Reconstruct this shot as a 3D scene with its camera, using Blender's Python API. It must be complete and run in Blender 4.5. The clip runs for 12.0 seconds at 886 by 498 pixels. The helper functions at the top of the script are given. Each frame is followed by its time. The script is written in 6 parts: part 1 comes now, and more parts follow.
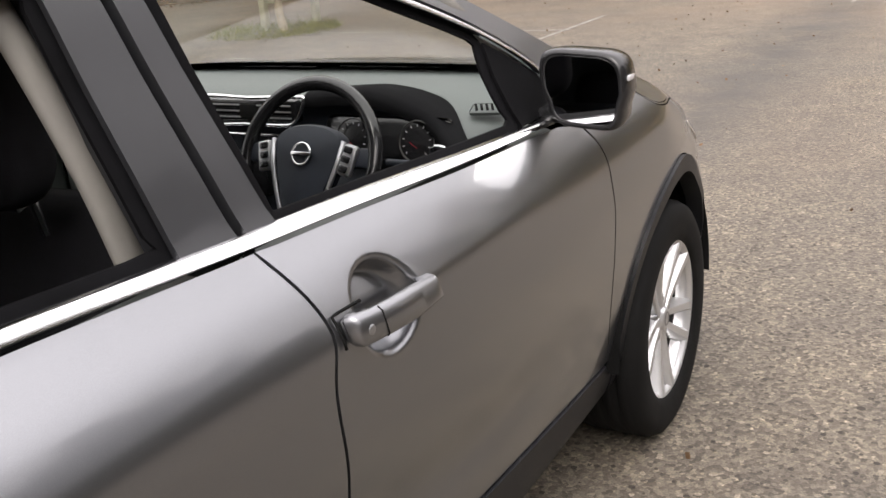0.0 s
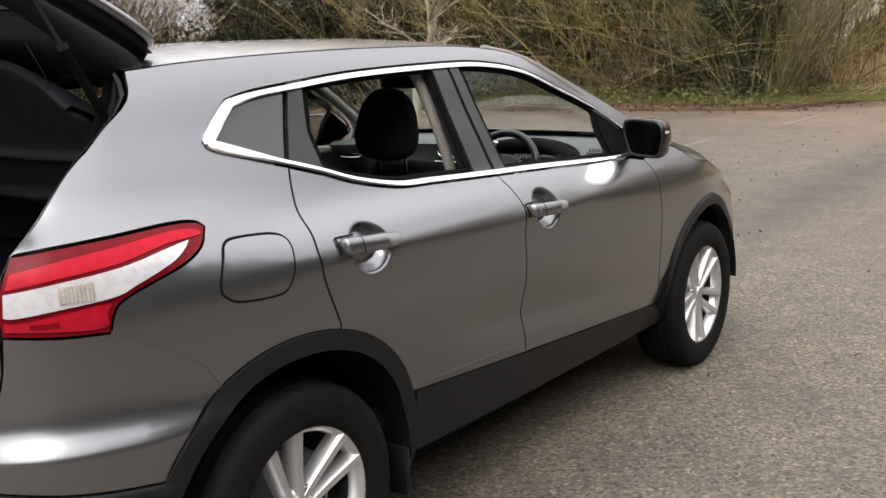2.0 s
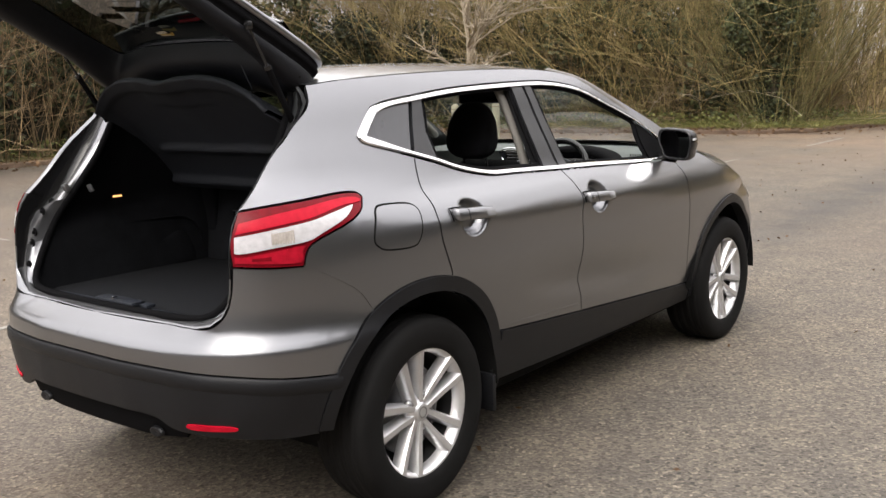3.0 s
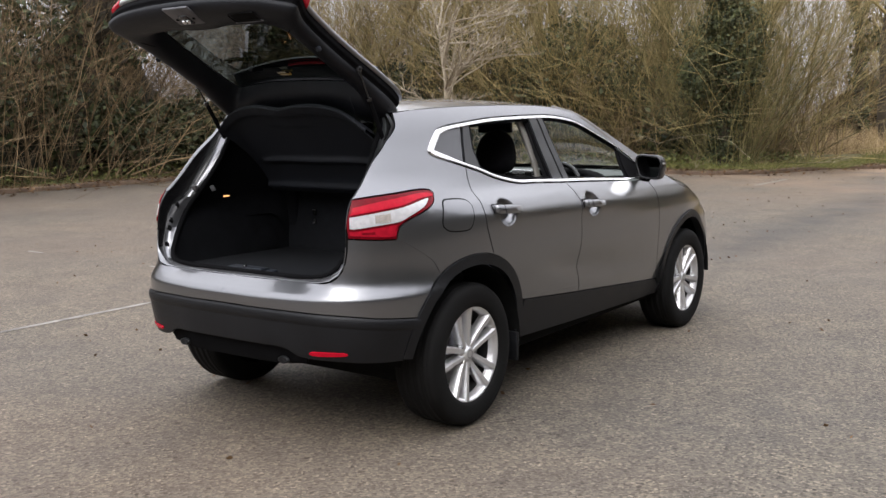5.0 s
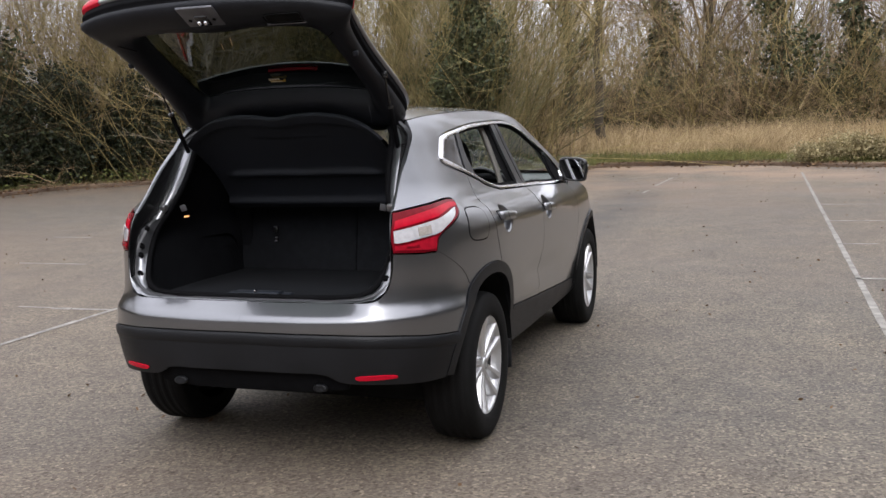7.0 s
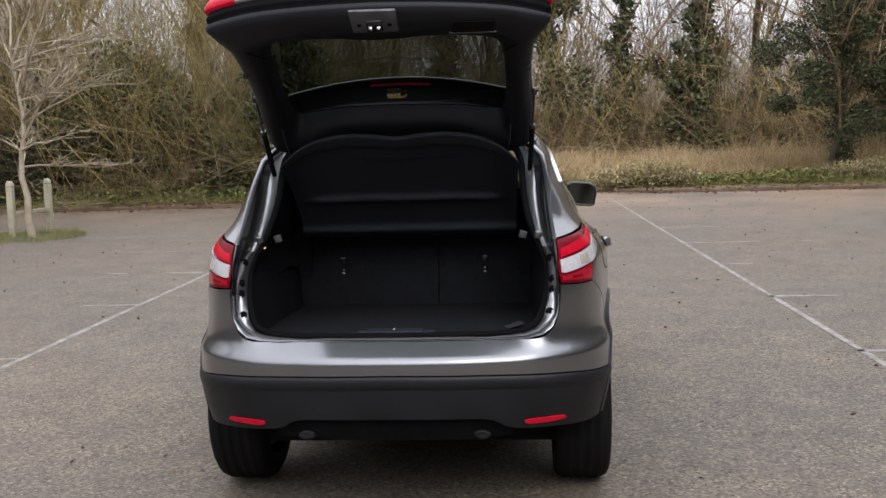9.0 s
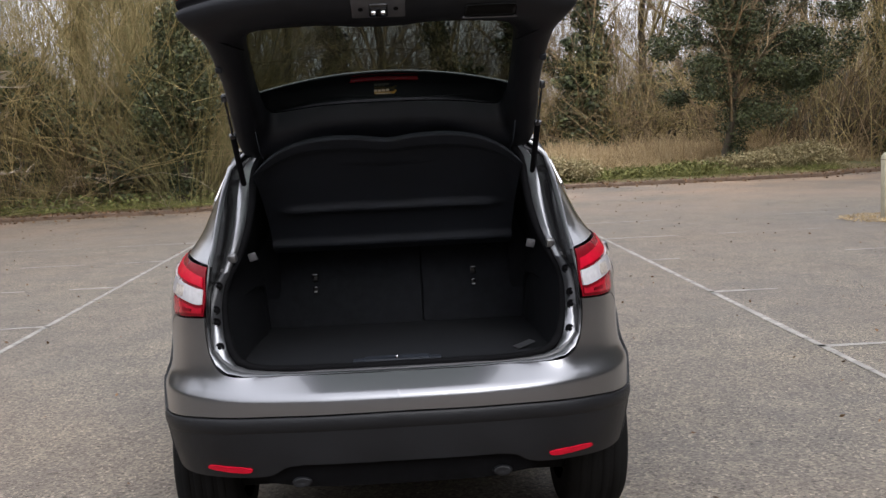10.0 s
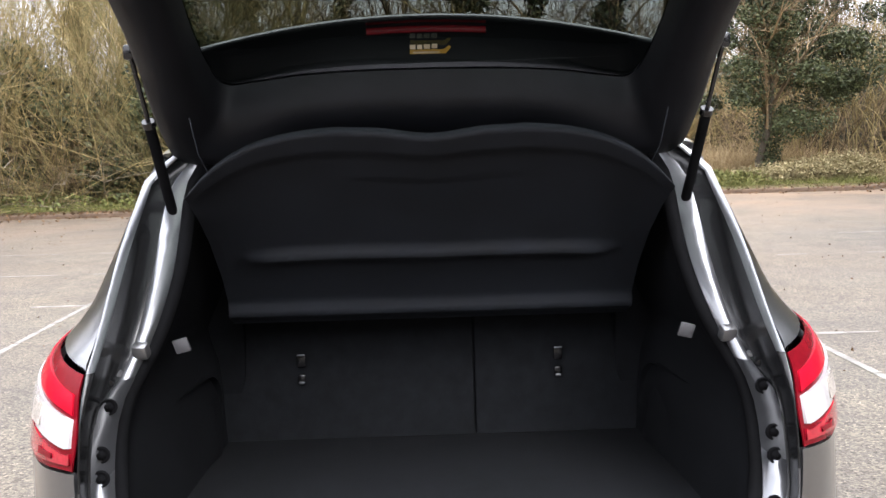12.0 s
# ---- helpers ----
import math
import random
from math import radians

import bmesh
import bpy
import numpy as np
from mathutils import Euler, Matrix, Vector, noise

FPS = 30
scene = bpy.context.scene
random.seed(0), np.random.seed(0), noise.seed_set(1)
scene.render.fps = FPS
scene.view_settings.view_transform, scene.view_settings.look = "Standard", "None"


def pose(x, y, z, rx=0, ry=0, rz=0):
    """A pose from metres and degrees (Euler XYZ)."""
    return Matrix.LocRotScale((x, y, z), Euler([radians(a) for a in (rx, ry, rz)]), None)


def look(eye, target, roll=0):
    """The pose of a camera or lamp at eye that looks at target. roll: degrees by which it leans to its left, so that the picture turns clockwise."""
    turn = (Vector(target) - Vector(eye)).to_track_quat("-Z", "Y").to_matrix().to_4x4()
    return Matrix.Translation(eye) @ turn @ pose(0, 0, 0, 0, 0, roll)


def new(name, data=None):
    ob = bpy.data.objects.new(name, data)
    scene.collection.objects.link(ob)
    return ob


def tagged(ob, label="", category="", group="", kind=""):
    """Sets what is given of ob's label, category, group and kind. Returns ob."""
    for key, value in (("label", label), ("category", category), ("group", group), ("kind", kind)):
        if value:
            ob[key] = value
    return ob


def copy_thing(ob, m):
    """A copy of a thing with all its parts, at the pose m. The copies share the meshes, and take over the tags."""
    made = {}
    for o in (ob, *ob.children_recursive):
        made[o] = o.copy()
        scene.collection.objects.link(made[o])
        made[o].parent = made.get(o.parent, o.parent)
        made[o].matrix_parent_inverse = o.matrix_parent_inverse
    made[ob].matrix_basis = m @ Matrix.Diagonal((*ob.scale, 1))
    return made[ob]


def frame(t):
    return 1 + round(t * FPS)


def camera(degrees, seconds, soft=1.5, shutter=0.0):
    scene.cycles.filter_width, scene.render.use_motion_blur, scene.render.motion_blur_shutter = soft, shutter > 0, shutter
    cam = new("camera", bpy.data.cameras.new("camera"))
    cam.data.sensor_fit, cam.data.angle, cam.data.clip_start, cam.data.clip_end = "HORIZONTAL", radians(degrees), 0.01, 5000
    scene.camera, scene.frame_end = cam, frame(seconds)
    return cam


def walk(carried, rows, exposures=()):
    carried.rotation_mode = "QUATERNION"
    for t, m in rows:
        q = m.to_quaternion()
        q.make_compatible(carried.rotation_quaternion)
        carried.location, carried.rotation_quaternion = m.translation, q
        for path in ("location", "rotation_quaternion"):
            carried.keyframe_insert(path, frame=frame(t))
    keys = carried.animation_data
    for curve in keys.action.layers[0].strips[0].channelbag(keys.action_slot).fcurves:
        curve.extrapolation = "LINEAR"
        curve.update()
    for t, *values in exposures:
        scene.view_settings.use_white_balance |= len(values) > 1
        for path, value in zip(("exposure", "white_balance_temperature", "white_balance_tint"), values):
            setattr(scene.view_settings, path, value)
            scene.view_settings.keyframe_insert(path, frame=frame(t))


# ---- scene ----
cam = camera(48.9, 12.0)
PATH = [
    (0, (1.587, 0.108, 1.488), (0.632, 1.741, 0.84), -4.5),
    (0.5, (1.822, -0.285, 1.504), (0.858, 1.359, 0.898), -2.9),
    (1, (2.106, -0.76, 1.49), (1.03, 0.844, 0.97), -2.8),
    (1.5, (2.323, -1.204, 1.493), (1.166, 0.364, 1.044), -2.7),
    (2, (2.542, -1.642, 1.512), (1.364, -0.076, 1.112), -2.1),
    (2.5, (2.764, -2.057, 1.508), (1.559, -0.505, 1.135), -2.0),
    (3, (2.92, -2.501, 1.505), (1.697, -0.958, 1.156), -1.9),
    (3.2, (2.981, -2.668, 1.508), (1.752, -1.127, 1.172), -1.7),
    (4.8, (3.351, -3.665, 1.485), (2.177, -2.068, 1.22), -0.9),
    (5, (3.366, -3.748, 1.472), (2.21, -2.139, 1.202), -0.7),
    (5.5, (3.234, -3.919, 1.475), (2.161, -2.256, 1.186), -0.3),
    (6, (2.907, -4.099, 1.489), (1.988, -2.347, 1.195), -0.6),
    (6.5, (2.491, -4.124, 1.486), (1.721, -2.3, 1.199), -1.7),
    (7, (2.06, -4.263, 1.489), (1.43, -2.383, 1.225), -1.9),
    (7.5, (1.635, -4.358, 1.497), (1.145, -2.435, 1.251), -1.6),
    (7.7, (1.471, -4.359, 1.501), (1.03, -2.423, 1.262), -1.6),
    (9.3, (0.303, -4.186, 1.503), (0.226, -2.2, 1.28), -1.6),
    (9.5, (0.226, -4.104, 1.507), (0.194, -2.118, 1.28), -1.8),
    (10, (0.036, -3.848, 1.519), (0.119, -1.863, 1.288), -2.6),
    (10.5, (-0.026, -3.476, 1.503), (0.122, -1.495, 1.273), -2.5),
    (11, (-0.057, -3.051, 1.488), (0.101, -1.07, 1.259), -1.7),
    (11.5, (-0.079, -2.671, 1.5), (0.048, -0.687, 1.282), -1.5),
    (12, (-0.045, -2.267, 1.51), (0.021, -0.281, 1.285), -1.4),
]
walk(cam, [(t, look(e, g, r)) for t, e, g, r in PATH], [(0, 1.24, 6850, 13), (1.0, 0.84, 6560, 10), (2.0, 0.96, 6780, 11), (3.0, 1.14, 6850, 11), (5.0, 0.84, 6420, 11), (6.5, 0.82, 6300, 12), (7.0, 0.75, 6300, 12), (7.5, 0.60, 6300, 12), (9.5, 0.79, 6300, 12), (10.5, 0.95, 6260, 11), (11.5, 1.56, 6230, 11), (12.0, 1.88, 6230, 11)])

# ---- light ----
world = bpy.data.worlds.new("overcast_sky")
scene.world = world
world.use_nodes = True
wn, wl = world.node_tree.nodes, world.node_tree.links
sky = wn.new("ShaderNodeTexSky")
sky.sky_type, sky.sun_disc = "NISHITA", False
sky.sun_elevation, sky.sun_rotation = radians(45), radians(160)
sky.air_density, sky.dust_density = 1.0, 4.0
grey = wn.new("ShaderNodeHueSaturation")
grey.inputs["Saturation"].default_value, grey.inputs["Value"].default_value = 0.18, 1.6
wl.new(sky.outputs[0], grey.inputs["Color"])
# cloud cover: an even overcast dome, brightest overhead
dome = wn.new("ShaderNodeTexCoord")
split = wn.new("ShaderNodeSeparateXYZ")
wl.new(dome.outputs["Generated"], split.inputs[0])
rise = wn.new("ShaderNodeMapRange")
rise.inputs[1].default_value, rise.inputs[2].default_value, rise.inputs[3].default_value, rise.inputs[4].default_value = 0, 1, 3.6, 10.5
wl.new(split.outputs["Z"], rise.inputs[0])
cloud = wn.new("ShaderNodeMix")
cloud.data_type = "RGBA"
cloud.inputs[0].default_value = 0.8
tone = wn.new("ShaderNodeVectorMath")
tone.operation = "SCALE"
tone.inputs[0].default_value = (0.985, 0.982, 1.030)
wl.new(rise.outputs[0], tone.inputs["Scale"])
wl.new(grey.outputs[0], cloud.inputs[6])
wl.new(tone.outputs[0], cloud.inputs[7])
wl.new(cloud.outputs[2], wn["Background"].inputs[0])
wn["Background"].inputs[1].default_value = 0.17
sun_data = bpy.data.lights.new("sun", "SUN")
sun_data.energy, sun_data.angle, sun_data.color = 0.42, radians(28), (1.0, 0.96, 0.9)
sun = new("sun", sun_data)
sun.rotation_euler = (radians(45), 0, radians(20))


# ---- materials ----
def nodes_of(name):
    m = bpy.data.materials.new(name)
    m.use_nodes = True
    return m, m.node_tree.nodes, m.node_tree.links, m.node_tree.nodes["Principled BSDF"]


def ramp_node(n, stops):
    r = n.new("ShaderNodeValToRGB")
    while len(r.color_ramp.elements) < len(stops):
        r.color_ramp.elements.new(0.5)
    for e, (p, c) in zip(r.color_ramp.elements, stops):
        e.position, e.color = p, (*c, 1)
    return r


def noise_node(n, l, scale, detail=4, rough=0.6, space="Object"):
    tc = n.new("ShaderNodeTexCoord")
    t = n.new("ShaderNodeTexNoise")
    t.inputs["Scale"].default_value, t.inputs["Detail"].default_value, t.inputs["Roughness"].default_value = scale, detail, rough
    l.new(tc.outputs[space], t.inputs["Vector"])
    return t


def mixed(n, l, a, b, fac, mode="MIX"):
    x = n.new("ShaderNodeMix")
    x.data_type, x.blend_type = "RGBA", mode
    for sock, val in ((x.inputs[0], fac), (x.inputs[6], a), (x.inputs[7], b)):
        if hasattr(val, "is_linked"):
            l.new(val, sock)
        else:
            sock.default_value = val if isinstance(val, (int, float)) else (*val, 1)
    return x.outputs[2]


def bump_node(n, l, height, strength, distance, bsdf):
    b = n.new("ShaderNodeBump")
    b.inputs["Strength"].default_value, b.inputs["Distance"].default_value = strength, distance
    l.new(height, b.inputs["Height"])
    l.new(b.outputs[0], bsdf.inputs["Normal"])


def plain(name, color, rough=0.5, metal=0.0, vary=0.15, scale=9.0, grain=0.0, grain_scale=350.0, coat=0.0, spec=0.5):
    """A surface of one colour with slow variation, grime and a fine grain."""
    m, n, l, b = nodes_of(name)
    t = noise_node(n, l, scale)
    dark = tuple(c * (1 - vary) for c in color)
    lite = tuple(min(1, c * (1 + vary)) for c in color)
    r = ramp_node(n, [(0.3, dark), (0.7, lite)])
    l.new(t.outputs[0], r.inputs[0])
    l.new(r.outputs[0], b.inputs["Base Color"])
    b.inputs["Metallic"].default_value = metal
    rr = n.new("ShaderNodeMapRange")
    rr.inputs[3].default_value, rr.inputs[4].default_value = max(0.02, rough * 0.85), min(1, rough * 1.15)
    l.new(t.outputs[0], rr.inputs[0])
    l.new(rr.outputs[0], b.inputs["Roughness"])
    b.inputs["Coat Weight"].default_value = coat
    b.inputs["Coat Roughness"].default_value = 0.04
    b.inputs["Specular IOR Level"].default_value = spec
    if grain:
        g = noise_node(n, l, grain_scale, 2)
        bump_node(n, l, g.outputs[0], grain, 0.002, b)
    return m


def paint_material():
    m, n, l, b = nodes_of("gunmetal_paint")
    fl = noise_node(n, l, 2600, 1)
    slow = noise_node(n, l, 1.7, 3)
    r = ramp_node(n, [(0.35, (0.156, 0.1591, 0.1693)), (0.7, (0.2402, 0.2441, 0.2574))])
    l.new(fl.outputs[0], r.inputs[0])
    dust = ramp_node(n, [(0.45, (0, 0, 0)), (0.8, (0.05, 0.05, 0.05))])
    l.new(slow.outputs[0], dust.inputs[0])
    col = mixed(n, l, r.outputs[0], (0.234, 0.2223, 0.2067), dust.outputs[0])
    l.new(col, b.inputs["Base Color"])
    b.inputs["Metallic"].default_value = 0.92
    b.inputs["Roughness"].default_value = 0.29
    b.inputs["Coat Weight"].default_value = 0.85
    b.inputs["Coat Roughness"].default_value = 0.07
    return m


def asphalt_material():
    m, n, l, b = nodes_of("worn_asphalt")
    tc = n.new("ShaderNodeTexCoord")
    vo = n.new("ShaderNodeTexVoronoi")
    vo.inputs["Scale"].default_value = 75
    l.new(tc.outputs["Object"], vo.inputs["Vector"])
    fine = noise_node(n, l, 160, 3, 0.7)
    patch = noise_node(n, l, 0.35, 6, 0.62)
    blot = noise_node(n, l, 2.3, 5, 0.65)
    warm = noise_node(n, l, 0.12, 4, 0.6)
    stones = ramp_node(n, [(0.0, (0.040, 0.0345, 0.028)), (0.4, (0.112, 0.097, 0.078)), (0.8, (0.193, 0.167, 0.132)), (1.0, (0.350, 0.303, 0.244))])
    l.new(vo.outputs["Color"], stones.inputs[0])
    fr = ramp_node(n, [(0.3, (0.35, 0.35, 0.35)), (0.75, (1.5, 1.5, 1.5))])
    l.new(fine.outputs[0], fr.inputs[0])
    c1 = mixed(n, l, stones.outputs[0], fr.outputs[0], 0.8, "MULTIPLY")
    for scale, near, seldom, tint in ((19, .18, .58, (.30, .29, .28)), (34, .23, .62, (.38, .37, .35)), (46, .23, .75, (1.7, 1.66, 1.58)), (6, .08, .66, (.28, .26, .24))):
        cell = n.new("ShaderNodeTexVoronoi")
        cell.inputs["Scale"].default_value = scale
        l.new(tc.outputs["Object"], cell.inputs["Vector"])
        inside_cell = n.new("ShaderNodeMath")
        inside_cell.operation, inside_cell.inputs[1].default_value = "LESS_THAN", near
        l.new(cell.outputs["Distance"], inside_cell.inputs[0])
        tone_split = n.new("ShaderNodeSeparateColor")
        l.new(cell.outputs["Color"], tone_split.inputs[0])
        chosen = n.new("ShaderNodeMath")
        chosen.operation, chosen.inputs[1].default_value = "GREATER_THAN", seldom
        l.new(tone_split.outputs[0], chosen.inputs[0])
        spot = n.new("ShaderNodeMath")
        spot.operation = "MULTIPLY"
        l.new(inside_cell.outputs[0], spot.inputs[0])
        l.new(chosen.outputs[0], spot.inputs[1])
        c1 = mixed(n, l, c1, mixed(n, l, c1, tint, 1.0, "MULTIPLY"), spot.outputs[0])
    pr = ramp_node(n, [(0.32, (0.76, 0.755, 0.74)), (0.55, (1.0, 0.99, 0.96)), (0.75, (1.18, 1.15, 1.08))])
    l.new(patch.outputs[0], pr.inputs[0])
    c2 = mixed(n, l, c1, pr.outputs[0], 1.0, "MULTIPLY")
    br = ramp_node(n, [(0.35, (0.74, 0.74, 0.75)), (0.7, (1.12, 1.1, 1.06))])
    l.new(blot.outputs[0], br.inputs[0])
    c3 = mixed(n, l, c2, br.outputs[0], 1.0, "MULTIPLY")
    wr = ramp_node(n, [(0.42, (0, 0, 0)), (0.66, (0.28, 0.28, 0.28))])
    l.new(warm.outputs[0], wr.inputs[0])
    c4 = mixed(n, l, c3, (0.152, 0.0988, 0.0646), wr.outputs[0])
    # reddish soil washed over the tarmac towards the far kerb
    sp = n.new("ShaderNodeSeparateXYZ")
    l.new(tc.outputs["Object"], sp.inputs[0])
    far = n.new("ShaderNodeMapRange")
    far.inputs[1].default_value, far.inputs[2].default_value = 11, 22
    l.new(sp.outputs["Y"], far.inputs[0])
    soil = noise_node(n, l, 0.3, 7, 0.7)
    sr = ramp_node(n, [(0.38, (0, 0, 0)), (0.60, (0.9, 0.9, 0.9))])
    l.new(soil.outputs[0], sr.inputs[0])
    both_f = n.new("ShaderNodeMath")
    both_f.operation = "MULTIPLY"
    l.new(far.outputs[0], both_f.inputs[0])
    l.new(sr.outputs[0], both_f.inputs[1])
    c4 = mixed(n, l, c4, (0.265, 0.182, 0.118), both_f.outputs[0])
    # dark drip line along the lane ahead of the bay
    lane = n.new("ShaderNodeMapRange")
    lane.inputs[1].default_value, lane.inputs[2].default_value, lane.inputs[3].default_value, lane.inputs[4].default_value = 0.05, 0.75, 1, 0
    off = n.new("ShaderNodeMath")
    off.operation = "ADD"
    off.inputs[1].default_value = 0.22
    l.new(sp.outputs["X"], off.inputs[0])
    side = n.new("ShaderNodeMath")
    side.operation = "ABSOLUTE"
    l.new(off.outputs[0], side.inputs[0])
    l.new(side.outputs[0], lane.inputs[0])
    start = n.new("ShaderNodeMapRange")
    start.inputs[1].default_value, start.inputs[2].default_value = 3.5, 7
    l.new(sp.outputs["Y"], start.inputs[0])
    stop = n.new("ShaderNodeMapRange")
    stop.inputs[1].default_value, stop.inputs[2].default_value, stop.inputs[3].default_value, stop.inputs[4].default_value = 12, 17, 1, 0
    l.new(sp.outputs["Y"], stop.inputs[0])
    drip = noise_node(n, l, 1.6, 6, 0.7)
    dr = ramp_node(n, [(0.28, (0.1, 0.1, 0.1)), (0.55, (0.9, 0.9, 0.9))])
    l.new(drip.outputs[0], dr.inputs[0])
    stain = lane.outputs[0]
    for other in (start.outputs[0], stop.outputs[0], dr.outputs[0]):
        mul = n.new("ShaderNodeMath")
        mul.operation = "MULTIPLY"
        l.new(stain, mul.inputs[0])
        l.new(other, mul.inputs[1])
        stain = mul.outputs[0]
    c4 = mixed(n, l, c4, (0.052, 0.046, 0.040), stain)
    l.new(c4, b.inputs["Base Color"])
    rg = ramp_node(n, [(0.3, (0.62, 0.62, 0.62)), (0.7, (0.9, 0.9, 0.9))])
    l.new(patch.outputs[0], rg.inputs[0])
    l.new(rg.outputs[0], b.inputs["Roughness"])
    bump_node(n, l, vo.outputs["Distance"], 0.55, 0.004, b)
    return m


def stem_material(name, dark, lite, rough=0.8):
    """Bark or leaf colour that differs from stem to stem."""
    m, n, l, b = nodes_of(name)
    g = n.new("ShaderNodeNewGeometry")
    r = ramp_node(n, [(0.0, dark), (0.6, tuple((p + q) / 2 for p, q in zip(dark, lite))), (1.0, lite)])
    l.new(g.outputs["Random Per Island"], r.inputs[0])
    t = noise_node(n, l, 3.0, 4)
    tr = ramp_node(n, [(0.3, (0.65, 0.65, 0.65)), (0.7, (1.25, 1.25, 1.25))])
    l.new(t.outputs[0], tr.inputs[0])
    l.new(mixed(n, l, r.outputs[0], tr.outputs[0], 1.0, "MULTIPLY"), b.inputs["Base Color"])
    b.inputs["Roughness"].default_value = rough
    b.inputs["Specular IOR Level"].default_value = 0.3
    return m


def glass_material(name, tint, alpha=0.25, rough=0.0):
    m, n, l, b = nodes_of(name)
    out = n["Material Output"]
    tr = n.new("ShaderNodeBsdfTransparent")
    tr.inputs[0].default_value = (*tint, 1)
    gl = n.new("ShaderNodeBsdfGlossy")
    gl.inputs["Roughness"].default_value = rough
    lw = n.new("ShaderNodeLayerWeight")
    lw.inputs[0].default_value = 0.5
    pw = n.new("ShaderNodeMath")
    pw.operation = "POWER"
    pw.inputs[1].default_value = 4.0
    l.new(lw.outputs["Facing"], pw.inputs[0])
    fr = n.new("ShaderNodeMapRange")
    fr.inputs[3].default_value, fr.inputs[4].default_value = 0.06, 0.9
    l.new(pw.outputs[0], fr.inputs[0])
    mx = n.new("ShaderNodeMixShader")
    l.new(fr.outputs[0], mx.inputs[0])
    l.new(tr.outputs[0], mx.inputs[1])
    l.new(gl.outputs[0], mx.inputs[2])
    l.new(mx.outputs[0], out.inputs[0])
    return m


def verge_material():
    m, n, l, b = nodes_of("leaf_litter_and_turf")
    a, c, f = noise_node(n, l, 0.5, 6), noise_node(n, l, 14, 5, 0.7), noise_node(n, l, 60, 3)
    r1 = ramp_node(n, [(0.35, (0.0969, 0.0639, 0.0361)), (0.5, (0.1482, 0.1102, 0.0532)), (0.68, (0.0912, 0.1157, 0.0319))])
    l.new(a.outputs[0], r1.inputs[0])
    r2 = ramp_node(n, [(0.3, (0.45, 0.45, 0.45)), (0.7, (1.4, 1.35, 1.2))])
    l.new(c.outputs[0], r2.inputs[0])
    l.new(mixed(n, l, r1.outputs[0], r2.outputs[0], 1.0, "MULTIPLY"), b.inputs["Base Color"])
    b.inputs["Roughness"].default_value = 0.95
    bump_node(n, l, f.outputs[0], 0.8, 0.03, b)
    return m


PAINT = paint_material()
ASPHALT = asphalt_material()
VERGE = verge_material()
CLADDING = plain("textured_black_plastic", (0.0075, 0.0080, 0.0095), 0.45, 0, 0.25, 6, 0.2, 700, spec=0.26)
GLOSS_BLACK = plain("gloss_black_trim", (0.012, 0.012, 0.013), 0.22, 0, 0.1, 4, coat=0.15, spec=0.4)
PILLAR_FILM = plain("satin_pillar_film", (0.020, 0.0205, 0.023), 0.36, 0, 0.15, 5, 0.05, 600, coat=0.1, spec=0.4)
TRIM = plain("dark_interior_trim", (0.0108, 0.0138, 0.0205), 0.6, 0, 0.25, 12, 0.3, 500, spec=0.35)
CARPET = plain("black_boot_carpet", (0.0100, 0.0108, 0.0128), 0.97, 0, 0.3, 25, 0.6, 900, spec=0.15)
FABRIC = plain("black_seat_fabric", (0.012, 0.012, 0.014), 0.9, 0, 0.3, 20, 0.5, 1200, spec=0.2)
CHROME = plain("chrome", (0.82, 0.82, 0.84), 0.16, 1.0, 0.04, 5)
ALLOY = plain("silver_alloy", (0.6192, 0.6192, 0.6278), 0.34, 0.75, 0.06, 12)
RUBBER = plain("tyre_rubber", (0.0055, 0.0054, 0.0054), 0.78, 0, 0.35, 14, 0.25, 300, spec=0.15)
# black of underside and gaps, made darker still for the lack of light there
DARK = plain("unlit_black_underbody", (0.008, 0.008, 0.008), 0.95, 0, 0.3, 8, spec=0.06)
SHELF_FELT = plain("black_shelf_felt", (0.0080, 0.0098, 0.0140), 0.72, 0, 0.25, 12, 0.4, 600, spec=0.30)
GATE_TRIM = plain("moulded_gate_trim", (0.0095, 0.0102, 0.0130), 0.5, 0, 0.25, 10, 0.25, 500, spec=0.22)
SEAL = plain("matt_rubber_seal", (0.0042, 0.0042, 0.0048), 0.8, 0, 0.3, 20, 0.2, 400, spec=0.05)
DOOR_TRIM = plain("grey_green_door_trim", (0.050, 0.058, 0.054), 0.6, 0, 0.12, 8, 0.2, 700)
DASH = plain("grey_dash_top", (0.076, 0.0874, 0.0836), 0.6, 0, 0.1, 8, 0.2, 800)
FACIA = plain("grey_green_facia", (0.057, 0.0654, 0.0623), 0.55, 0, 0.12, 8, 0.2, 700)
BEIGE = plain("pale_pillar_trim", (0.19, 0.1809, 0.1634), 0.8, 0, 0.08, 10, 0.2, 700)
RED_LENS = plain("red_lamp_lens", (0.42, 0.005, 0.020), 0.25, 0, 0.15, 30, spec=0.14)
DEEP_RED = plain("deep_red_lamp_lens", (0.14, 0.003, 0.008), 0.25, 0, 0.2, 30, spec=0.12)
CLEAR_LENS = plain("frosted_white_lens", (0.4864, 0.4788, 0.494), 0.14, 0, 0.12, 45, coat=1.0)
AMBER_LENS = plain("ribbed_indicator_lens", (0.456, 0.418, 0.38), 0.25, 0.2, 0.2, 60, coat=1.0)
RIM_SHADE = plain("shaded_rim_barrel", (0.04, 0.04, 0.04), 0.5, 0.6, 0.2, 8)
ZINC = plain("dull_zinc_plate", (0.12, 0.12, 0.13), 0.5, 0.6, 0.2, 14, 0.1, 300)
